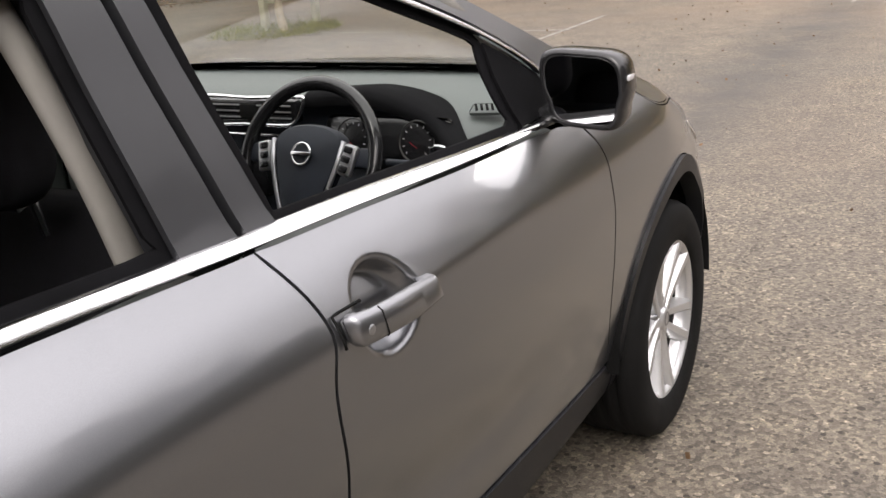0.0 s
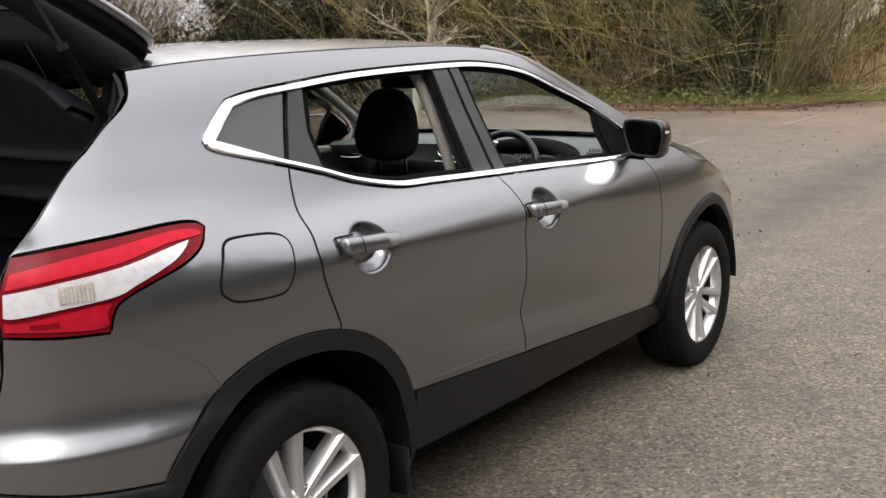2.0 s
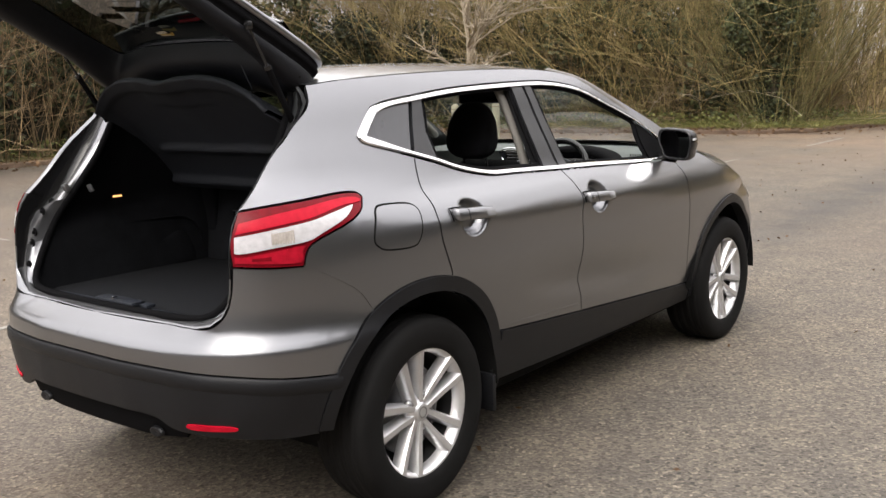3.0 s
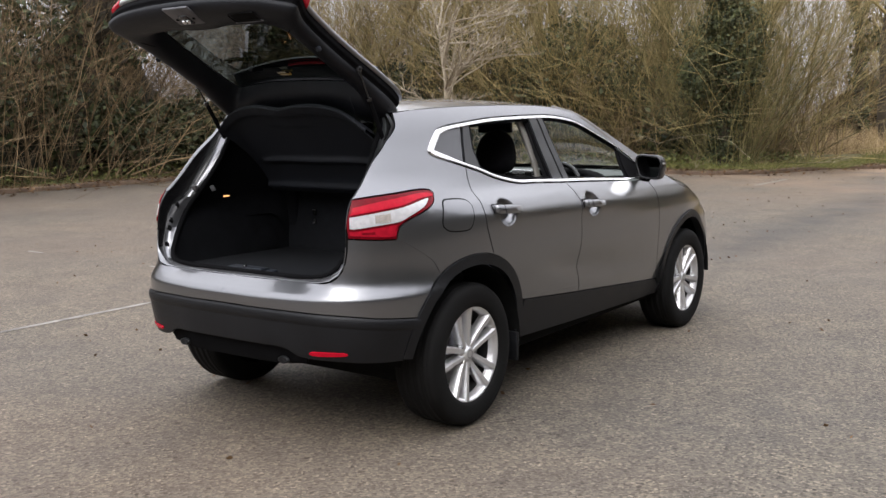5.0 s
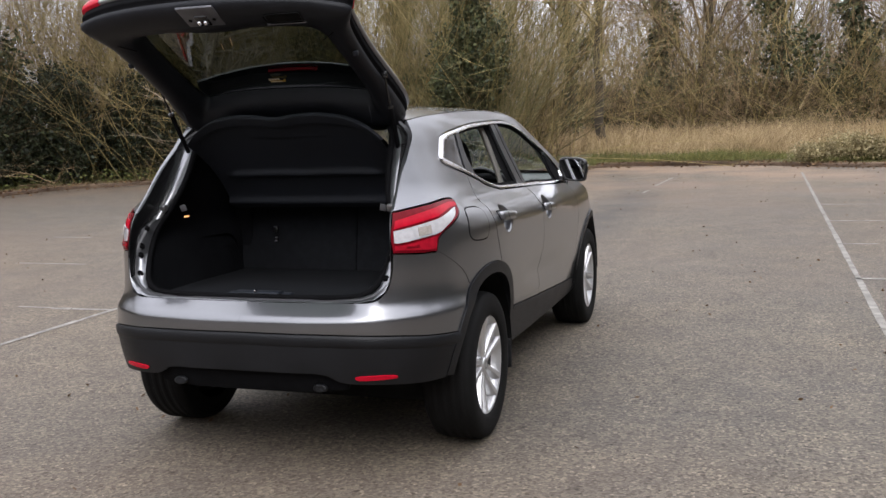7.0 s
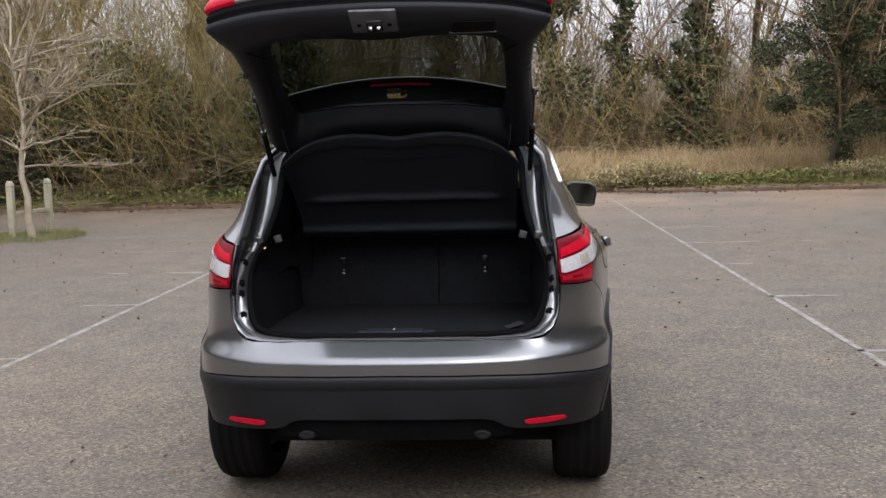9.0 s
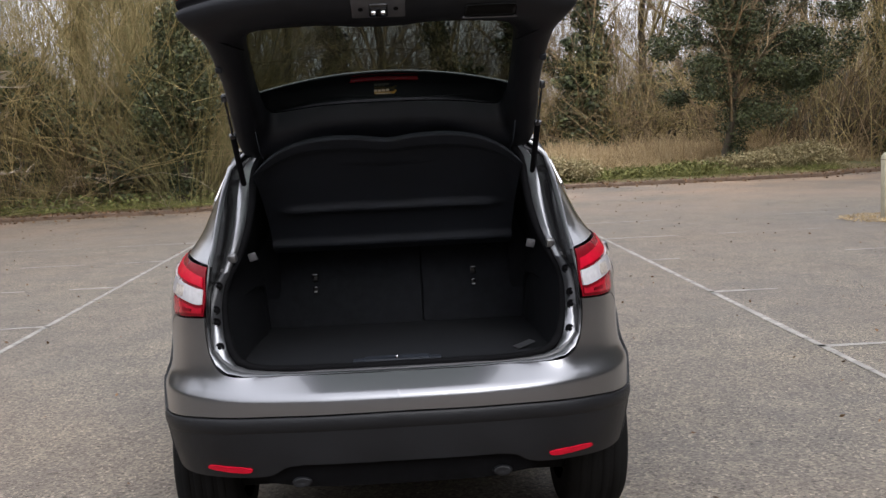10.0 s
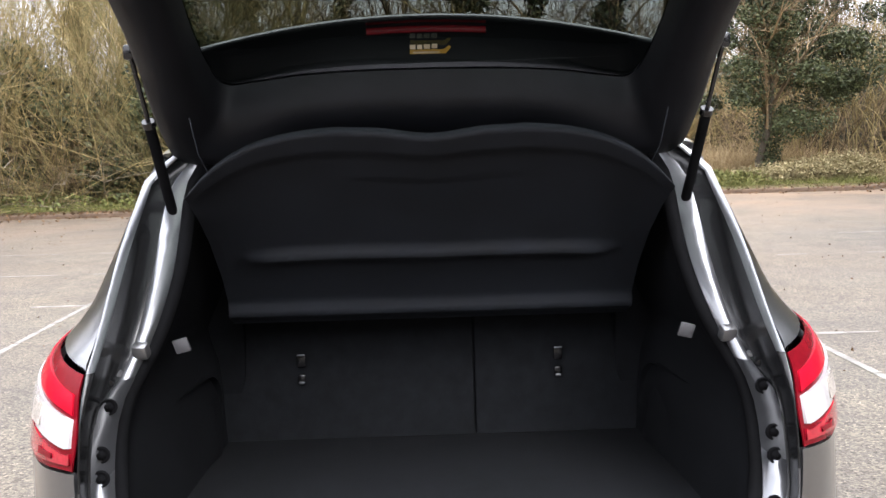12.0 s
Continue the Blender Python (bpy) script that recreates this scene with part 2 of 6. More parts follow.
STEEL = plain("dull_steel", (0.35, 0.35, 0.36), 0.4, 0.9, 0.1, 10)
TINTED = plain("privacy_glass", (0.022, 0.023, 0.028), 0.12, 0, 0.1, 2, coat=0.4)
CRIMSON = plain("crimson_lamp_lens", (0.33, 0.005, 0.018), 0.2, 0, 0.25, 40, coat=0.6)
PLATE = plain("dark_grey_lamp_plate", (0.045, 0.046, 0.05), 0.4, 0.2, 0.15, 8, 0.1, 500)
BOOT_SIDE = plain("black_moulded_boot_side", (0.0085, 0.0090, 0.0105), 0.85, 0, 0.3, 14, 0.4, 700, spec=0.08)
GLASS = glass_material("clear_glass", (0.90, 0.93, 0.90))
SMOKED = glass_material("smoked_rear_glass", (0.125, 0.140, 0.128))
MIRROR = plain("mirror_silver", (0.75, 0.76, 0.78), 0.02, 1.0, 0.02, 3)
MARKING = plain("worn_white_road_paint", (0.2204, 0.209, 0.1862), 0.85, 0, 0.45, 7, 0.4, 200)
CONCRETE = plain("weathered_concrete", (0.1292, 0.0874, 0.0593), 0.9, 0, 0.3, 4, 0.5, 120)
POST_WOOD = plain("pale_weathered_wood", (0.3192, 0.2964, 0.2128), 0.85, 0, 0.2, 9, 0.4, 150)
STRAW = stem_material("dry_grass", (0.235, 0.165, 0.082), (0.55, 0.42, 0.245))
TURF = stem_material("green_grass", (0.075, 0.083, 0.020), (0.225, 0.215, 0.072))
IVY = stem_material("ivy_leaves", (0.017, 0.025, 0.009), (0.100, 0.112, 0.048), 0.5)
EVERGREEN = stem_material("evergreen_leaves", (0.012, 0.016, 0.008), (0.052, 0.062, 0.030), 0.5)
PALE_LEAF = stem_material("variegated_leaves", (0.17, 0.14, 0.06), (0.44, 0.37, 0.21), 0.6)
BRAMBLE = stem_material("olive_bramble_leaves", (0.055, 0.066, 0.017), (0.225, 0.235, 0.075), 0.6)
LITTER = stem_material("fallen_leaves", (0.0684, 0.038, 0.019), (0.2128, 0.1292, 0.0684))
OLIVE_STEM = stem_material("olive_tan_stems", (0.095, 0.078, 0.030), (0.46, 0.36, 0.165))
WILLOW_STEM = stem_material("olive_willow_stems", (0.060, 0.056, 0.022), (0.30, 0.26, 0.115))
BROWN_STEM = stem_material("brown_twigs", (0.0903, 0.0646, 0.0359), (0.3447, 0.2470, 0.1405))
PALE_BARK = stem_material("pale_grey_bark", (0.23, 0.185, 0.13), (0.42, 0.36, 0.27))
DARK_BARK = stem_material("dark_bark", (0.0266, 0.0213, 0.0152), (0.0912, 0.0722, 0.0494))
# undergrowth, with the shade deep among the stems put into its colour
SHADE = plain("shaded_undergrowth", (0.0274, 0.0251, 0.0144), 1.0, 0, 0.5, 2.5)


# ---- mesh helpers ----
def mesh_object(name, verts, faces, material, parent=None, label="", normals=None, smooth=True):
    """Links vertices and faces as one mesh object, under parent where one is given."""
    me = bpy.data.meshes.new(name)
    me.from_pydata([tuple(map(float, v)) for v in verts], [], [tuple(map(int, f)) for f in faces])
    me.polygons.foreach_set("use_smooth", [smooth] * len(me.polygons))
    me.materials.append(material)
    me.update()
    if normals is not None:
        me.normals_split_custom_set_from_vertices([tuple(map(float, v)) for v in normals])
    ob = new(name, me)
    if parent:
        ob.parent = parent
    if label:
        tagged(ob, label)
    return ob


def part(name, bm, material, parent, label="", smooth=True):
    """Links a bmesh as one mesh object under a thing or a part."""
    me = bpy.data.meshes.new(name)
    bm.to_mesh(me)
    bm.free()
    me.polygons.foreach_set("use_smooth", [smooth] * len(me.polygons))
    me.materials.append(material)
    ob = new(name, me)
    if smooth:
        me.set_sharp_from_angle(angle=radians(38))
    ob.parent = parent
    if label:
        tagged(ob, label)
    return ob


def thing(name, label, category, group="", kind="", at=(0, 0, 0)):
    ob = new(name)
    ob.location = at
    return tagged(ob, label, category, group, kind)


def rounded_box(size, center=(0, 0, 0), bevel=0.02, turn=(0, 0, 0), seg=2, taper=(1, 1)):
    """A box with rounded edges; taper scales its top in x and y."""
    bm = bmesh.new()
    bmesh.ops.create_cube(bm, size=1)
    for v in bm.verts:
        k = taper if v.co.z > 0 else (1, 1)
        v.co = Vector((v.co.x * size[0] * k[0], v.co.y * size[1] * k[1], v.co.z * size[2]))
    if bevel:
        bmesh.ops.bevel(bm, geom=bm.edges[:], offset=bevel, segments=seg, affect="EDGES", profile=0.5)
    m = Matrix.Translation(center) @ Euler([radians(a) for a in turn]).to_matrix().to_4x4()
    bmesh.ops.transform(bm, matrix=m, verts=bm.verts)
    return bm


def merge(a, b):
    """Adds bmesh b to bmesh a."""
    me = bpy.data.meshes.new("tmp")
    b.to_mesh(me)
    b.free()
    a.from_mesh(me)
    bpy.data.meshes.remove(me)
    return a


def rod(p, q, r0, r1=None, sides=10):
    p, q = Vector(p), Vector(q)
    bm = bmesh.new()
    bmesh.ops.create_cone(bm, cap_ends=True, segments=sides, radius1=r0, radius2=r0 if r1 is None else r1, depth=(q - p).length)
    m = Matrix.Translation((p + q) / 2) @ (q - p).to_track_quat("Z", "Y").to_matrix().to_4x4()
    bmesh.ops.transform(bm, matrix=m, verts=bm.verts)
    return bm


def rings(loops, closed=True, caps=False):
    """Quads between successive loops of the same number of points."""
    n = len(loops[0])
    verts = [p for lp in loops for p in lp]
    faces = []
    for i in range(len(loops) - 1):
        for j in range(n if closed else n - 1):
            a, b = i * n + j, i * n + (j + 1) % n
            faces.append((a, b, b + n, a + n))
    if caps:
        faces.append(tuple(range(n))[::-1])
        faces.append(tuple(range((len(loops) - 1) * n, len(loops) * n)))
    return verts, faces


def lathe(profile, n=48, axis="x"):
    """Turns (axial, radius) points round an axis."""
    loops = []
    for k in range(n):
        a = 2 * math.pi * k / n
        loops.append([(u, r * math.cos(a), r * math.sin(a)) for u, r in profile])
    loops.append(loops[0])
    v, f = rings(loops, closed=False)
    return v, f


def tube_path(points, radius, sides=8, closed=False):
    """A tube of even thickness along points."""
    pts = [Vector(p) for p in points]
    loops, n = [], len(pts)
    side = None
    for i, p in enumerate(pts):
        d = (pts[(i + 1) % n] - pts[i - 1]) if closed else (pts[min(i + 1, n - 1)] - pts[max(i - 1, 0)])
        d.normalize()
        if side is None:
            side = d.orthogonal().normalized()
        side = (side - d * side.dot(d)).normalized()
        up = d.cross(side)
        loops.append([p + (side * math.cos(2 * math.pi * k / sides) + up * math.sin(2 * math.pi * k / sides)) * radius for k in range(sides)])
    if closed:
        loops.append(loops[0])
    return rings(loops, closed=True, caps=not closed)


# ---- ground and car park ----
def sheet(name, outline, z, material, kind="structure", label="", category=""):
    bm = bmesh.new()
    bm.faces.new([bm.verts.new((x, y, z)) for x, y in outline])
    bmesh.ops.triangulate(bm, faces=bm.faces[:])
    me = bpy.data.meshes.new(name)
    bm.to_mesh(me)
    bm.free()
    me.materials.append(material)
    return tagged(new(name, me), label, category, kind=kind)


FAR = 900
sheet("ground", [(-FAR, -FAR), (FAR, -FAR), (FAR, FAR), (-FAR, FAR)], 0, ASPHALT, label="worn grey brown asphalt car park surface", category="ground")

# the edge of the tarmac, from the near side round the far end
EDGE = [(-15.6, -60), (-15.6, 4), (-15.6, 12), (-15.2, 16.6), (-13.6, 18.4), (-9, 18.8), (-5.2, 18.9), (-4.0, 19.8), (-3.2, 22.4), (-1.5, 23.6), (1.5, 23.2), (4.2, 21.4),
        (7.4, 21.3), (11.2, 21.3), (12.4, 22.3), (16, 22.8), (30, 23.5), (60, 24)]


def dense(points, step):
    out = []
    for (x0, y0), (x1, y1) in zip(points[:-1], points[1:]):
        k = max(1, int(math.hypot(x1 - x0, y1 - y0) / step))
        out += [(x0 + (x1 - x0) * i / k, y0 + (y1 - y0) * i / k) for i in range(k)]
    return out + [points[-1]]


def offset_line(points, d):
    out = []
    for i, (x, y) in enumerate(points):
        ax, ay = points[max(i - 1, 0)]
        bx, by = points[min(i + 1, len(points) - 1)]
        h = math.hypot(bx - ax, by - ay)
        out.append((x - (by - ay) / h * d, y + (bx - ax) / h * d))
    return out


edge = dense(EDGE, 0.8)
rnd = random.Random(4)
kerb_loops = []
inner_edge = offset_line(edge, 0.13)
for (x0, y0), (x1, y1) in zip(edge, inner_edge):
    j, h = rnd.uniform(-0.015, 0.015), rnd.uniform(0.085, 0.115)
    kerb_loops.append([(x0 + j, y0 + j, -0.02), (x0 + j, y0 + j, h - 0.02), ((x0 * 4 + x1) / 5, (y0 * 4 + y1) / 5, h), (x1, y1, h), (x1, y1, -0.02)])
v, f = rings(kerb_loops, closed=False)
tagged(mesh_object("kerb", v, f, CONCRETE, smooth=False), "low weathered concrete kerb edged with fallen leaves", "kerb", kind="structure")

# verge: an uneven bank behind the kerb
vl = []
for d in (0.12, 0.5, 1.2, 2.5, 4.5, 8, 14, 24, 40, 70, 140):
    ln = offset_line(edge, d)
    vl.append([(x, y, 0.09 + 0.05 * min(d, 3) + noise.noise((x * 0.5, y * 0.5, 0)) * 0.05 * min(d, 3)) for x, y in ln])
v, f = rings(vl, closed=False)
tagged(mesh_object("verge", v, f, VERGE), "verge of leaf litter and rough turf behind the kerb", "verge", kind="structure")


def marking(x0, y0, x1, y1, w=0.09, fade=0.25, seed=0):
    """A worn painted line, made of ragged pieces."""
    rr = random.Random(seed)
    ln = math.hypot(x1 - x0, y1 - y0)
    dx, dy = (x1 - x0) / ln, (y1 - y0) / ln
    verts, faces = [], []
    t = 0.0
    while t < ln:
        k = min(rr.uniform(0.12, 0.7), ln - t)
        if rr.random() > fade:
            a, b = w / 2 * rr.uniform(0.65, 1.05), w / 2 * rr.uniform(0.65, 1.05)
            i = len(verts)
            for u, s in ((t, -a), (t + k, -b), (t + k, b), (t, a)):
                u += rr.uniform(-0.02, 0.02)
                verts.append((x0 + dx * u - dy * s, y0 + dy * u + dx * s, 0.004))
            faces.append((i, i + 1, i + 2, i + 3))
        t += k + rr.uniform(0, 0.05) * (fade > 0)
    ob = mesh_object("bay_line", verts, faces, MARKING, smooth=False)
    return tagged(ob, "faded white parking bay line painted on asphalt", "road marking", "parking bay lines", "structure")


marking(2.82, -1, 2.82, 19.8, 0.06, 0.0, 1)
marking(-3.08, -2, -3.2, 13.2, 0.06, 0.0, 2)
marking(-3.0, 16.0, -3.0, 18.2, 0.10, 0.02, 3)
marking(-0.14, 14.2, -0.11, 14.8, 0.07, 0.0, 4)
marking(-0.09, 15.9, 0.02, 18.4, 0.08, 0.1, 5)
for k in range(5):
    y = 2.45 + 2.32 * k
    marking(2.8, y, 3.2, y, 0.08, 0.0, 10 + k)
    marking(3.2, y, 7.2, y, 0.05, 0.45, 20 + k)
    marking(-3.12, y, -3.7, y - 0.02, 0.07, 0.0, 30 + k)
    marking(-3.7, y, -7.6, y, 0.05, 0.6 if k < 4 else 0.15, 40 + k)

# ---- fast geometry for stems, blades and leaves ----
nr = np.random.RandomState(7)


def tubes(paths, radii, sides=3):
    """Tapered stems as vertices and faces: paths (N, K, 3), radii (N, K)."""
    N, K, _ = paths.shape
    d = np.gradient(paths, axis=1)
    d /= np.linalg.norm(d, axis=2, keepdims=True) + 1e-9
    ref = np.where(np.abs(d[..., 2:3]) > 0.9, np.array([1.0, 0, 0]), np.array([0, 0, 1.0]))
    a = np.cross(d, ref)
    a /= np.linalg.norm(a, axis=2, keepdims=True) + 1e-9
    b = np.cross(d, a)
    ang = 2 * np.pi * np.arange(sides) / sides
    ring = paths[:, :, None] + radii[:, :, None, None] * (a[:, :, None] * np.cos(ang)[:, None] + b[:, :, None] * np.sin(ang)[:, None])
    verts = ring.reshape(-1, 3)
    base = (np.arange(N)[:, None, None] * K + np.arange(K - 1)[None, :, None]) * sides
    j = np.arange(sides)[None, None, :]
    j2 = (j + 1) % sides
    faces = np.stack([base + j, base + j2, base + j2 + sides, base + j + sides], -1).reshape(-1, 4)
    return verts, faces


def leaves(centers, size, droop=0.5, slim=0.6):
    """Leaves as folded quads round the centres."""
    N = len(centers)
    d = nr.normal(size=(N, 3))
    d[:, 2] = d[:, 2] * 0.5 - droop
    d /= np.linalg.norm(d, axis=1, keepdims=True)
    a = np.cross(d, nr.normal(size=(N, 3)))
    a /= np.linalg.norm(a, axis=1, keepdims=True)
    s = (size * nr.uniform(0.6, 1.3, N))[:, None]
    v = np.stack([centers - d * s, centers + a * s * slim, centers + d * s, centers - a * s * slim], 1).reshape(-1, 3)
    f = np.arange(N * 4).reshape(-1, 4)
    return v, f


def joined(*pieces):
    vs, fs, o = [], [], 0
    for v, f in pieces:
        vs.append(v)
        fs.append(f + o)
        o += len(v)
    return np.concatenate(vs), np.concatenate(fs)


def quad_mesh(name, vf, material, parent=None, smooth=False):
    v, f = vf
    me = bpy.data.meshes.new(name)
    me.vertices.add(len(v))
    me.vertices.foreach_set("co", np.ascontiguousarray(v, dtype=np.float32).ravel())
    me.loops.add(len(f) * 4)
    me.loops.foreach_set("vertex_index", np.ascontiguousarray(f, dtype=np.int32).ravel())
    me.polygons.add(len(f))
    me.polygons.foreach_set("loop_start", np.arange(0, len(f) * 4, 4, dtype=np.int32))
    me.polygons.foreach_set("use_smooth", np.full(len(f), smooth))
    me.update(calc_edges=True)
    me.materials.append(material)
    ob = new(name, me)
    if parent:
        ob.parent = parent
    return ob


def stems(base, length, lean, spread, r0, K=6, droop=0.15, wob=0.06):
    """N curved stems from the base points; lean (N, 3) is where each one heads."""
    N = len(base)
    d = lean + nr.normal(size=(N, 3)) * spread
    d[:, 2] = np.abs(d[:, 2]) + 0.05
    d /= np.linalg.norm(d, axis=1, keepdims=True)
    t = np.linspace(0, 1, K)
    out = d.copy()
    out[:, 2] = 0
    p = base[:, None] + d[:, None] * (t[None, :, None] * length[:, None, None])
    p += out[:, None] * (t[None, :, None] ** 2 * (length * droop)[:, None, None])
    p[:, :, 2] -= t[None] ** 2 * (length * droop * np.linalg.norm(out, axis=1))[:, None]
    w = np.cumsum(nr.normal(size=(N, K, 3)) * wob, axis=1) * length[:, None, None] * t[None, :, None]
    p += w * 0.35
    rad = (r0 * np.ones(N))[:, None] * (1 - 0.8 * t[None])
    return p, rad


def twigs_on(paths, per, length, r0, spread=0.7, lo=0.3, K=4, up=0.3):
    """Side twigs along given stems."""
    N, KK, _ = paths.shape
    idx = np.repeat(np.arange(N), per)
    t = nr.uniform(lo, 1, len(idx)) * (KK - 1)
    i = np.minimum(t.astype(int), KK - 2)
    fr = (t - i)[:, None]
    base = paths[idx, i] * (1 - fr) + paths[idx, i + 1] * fr
    d = paths[idx, i + 1] - paths[idx, i]
    d /= np.linalg.norm(d, axis=1, keepdims=True) + 1e-9
    d[:, 2] += up
    L = length * nr.uniform(0.4, 1.2, len(idx))
    return stems(base, L, d, spread, r0, K, 0.1, 0.08)


# ---- planting ----
def base_points(x0, x1, y0, y1, n, z=0.15):
    return np.stack([nr.uniform(x0, x1, n), nr.uniform(y0, y1, n), np.full(n, z)], 1)


def along(line, n, spread):
    """n random points along a line of (x, y), scattered by spread."""
    p = np.array(line, float)
    sg = np.linalg.norm(np.diff(p, axis=0), axis=1)
    cum = np.concatenate([[0], np.cumsum(sg)])
    t = nr.uniform(0, cum[-1], n)
    x, y = np.interp(t, cum, p[:, 0]), np.interp(t, cum, p[:, 1])
    return np.stack([x, y, np.full(n, .12)], 1) + nr.uniform(-1, 1, (n, 3)) * np.array((spread, spread, 0))


def ease(a, b, x):
    t = np.clip((x - a) / (b - a), 0, 1)
    return t * t * (3 - 2 * t)


def clearing(x, y):
    """1 where the growth has died back beside the kerb and the sky shows over it, 0 elsewhere."""
    across = abs(.66 * (x + 15.5) + .75 * (y - 12.3))
    return np.where(np.asarray(x) < -13.5, ease(2.0, 1.1, across), 0.0)


def thicket(name, line, depth, n, h, material, label, twig=5, lean=(0, 0, 1), spread=.35, r=.014):
    b = along(line, n, depth)
    tall = nr.uniform(.45, 1.1, n) * h
    tall *= 1 - clearing(b[:, 0], b[:, 1]) * np.clip(1 - np.random.default_rng(n).uniform(2.2, 3.6, n) / tall, 0, 1)
    p, rad = stems(b, tall, np.tile(np.array(lean, float), (n, 1)), spread, r, 6, .22)
    tp, tr = twigs_on(p, twig, np.minimum(h * .26, tall.repeat(twig) * .5), r * .45, .55, .25)
    ob = quad_mesh(name, joined(tubes(p, rad), tubes(tp, tr)), material)
    return tagged(ob, label, "thicket", kind="stuff")


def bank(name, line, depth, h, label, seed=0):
    """A deep, uneven mound of undergrowth that closes the thicket; its dark colour includes the shade."""
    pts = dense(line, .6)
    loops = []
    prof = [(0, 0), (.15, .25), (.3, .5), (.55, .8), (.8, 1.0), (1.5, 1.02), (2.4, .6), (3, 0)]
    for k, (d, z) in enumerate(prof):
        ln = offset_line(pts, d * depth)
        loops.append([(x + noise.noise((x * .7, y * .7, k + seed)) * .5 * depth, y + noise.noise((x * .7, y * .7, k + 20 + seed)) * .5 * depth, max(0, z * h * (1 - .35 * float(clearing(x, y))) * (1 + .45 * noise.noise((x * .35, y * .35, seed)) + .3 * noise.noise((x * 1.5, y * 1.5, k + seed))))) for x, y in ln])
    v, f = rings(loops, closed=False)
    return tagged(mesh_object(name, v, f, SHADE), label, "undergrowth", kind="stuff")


LEFT = [(-17.5, -30), (-17.5, 4), (-17.4, 12), (-16.6, 17.6)]
BACK = [(-17.0, 19.0), (-13.5, 21.4), (-9, 22.2), (-6.2, 22.8), (-5.2, 25)]
FARR = [(12.6, 29.5), (14.2, 26.4), (18, 26), (26, 26.5), (45, 28)]
MEAD = [(-6, 40), (0, 44), (8, 44), (16, 40), (30, 40), (60, 42)]
bank("undergrowth", LEFT, 1.3, 3.0, "undergrowth mound behind the kerb, coloured dark for its shade", 1)
bank("undergrowth", BACK, 1.2, 2.4, "undergrowth mound behind the kerb, coloured dark for its shade", 2)
bank("undergrowth", FARR, 1.5, 2.6, "undergrowth mound behind the kerb, coloured dark for its shade", 3)
bank("undergrowth", MEAD, 2.5, 2.8, "wood edge mound beyond the meadow, coloured dark for its shade", 4)
thicket("bare_thicket", LEFT[:2] + [(-17.5, 11.5)], 1.6, 1500, 4.6, BROWN_STEM, "tangled bare brown thicket", 7, (.25, 0, 1), .5, .010)
thicket("bare_thicket", LEFT[:3], 1.9, 1000, 8.0, BROWN_STEM, "tall brown bare shrubs", 8, (.2, 0, 1), .34, .012)
thicket("bare_thicket", BACK[1:], 1.4, 1000, 4.0, BROWN_STEM, "tangled bare brown thicket", 8, (0, -.2, 1), .6, .010)
thicket("bare_thicket", BACK, 1.9, 1350, 9.0, OLIVE_STEM, "tall tan willow-like bare shrubs", 11, (0, -.1, 1), .34, .012)
thicket("bare_thicket", FARR, 2.0, 1300, 5.5, BROWN_STEM, "tangled bare brown thicket", 5, (0, -.15, 1), .4, .018)
thicket("bare_thicket", FARR, 2.4, 900, 7.0, OLIVE_STEM, "tall tan bare shrubs", 7, (0, -.1, 1), .35, .016)
thicket("bare_thicket", MEAD, 5, 2200, 6.5, BROWN_STEM, "distant bare wood edge", 14, (0, 0, 1), .7, .022)
thicket("bare_thicket", offset_line(MEAD, 6), 4, 850, 13.5, BROWN_STEM, "tall distant bare wood", 22, (0, 0, 1), .3, .026)
thicket("bare_thicket", MEAD, 5, 1500, 7.5, OLIVE_STEM, "distant olive bare wood edge", 16, (0, 0, 1), .75, .022)


def leaf_mass(name, blobs, n, size, material, label, category="ivy", parent=None):
    """Leaves gathered in uneven clumps: blobs are (x, y, z, rx, ry, rz)."""
    b = np.array(blobs, float)
    w = (b[:, 3] * b[:, 4] * b[:, 5]) ** .6
    idx = nr.choice(len(b), n, p=w / w.sum())
    d = nr.normal(size=(n, 3))
    d /= np.linalg.norm(d, axis=1, keepdims=True)
    r = nr.uniform(.25, 1.0, n) ** .6
    c = b[idx, :3] + d * r[:, None] * b[idx, 3:] * nr.uniform(.7, 1.25, (n, 1))
    c[:, 2] = np.maximum(c[:, 2], .1)
    ob = quad_mesh(name, leaves(c, size), material, parent)
    if not parent:
        tagged(ob, label, category, kind="stuff")
    return ob


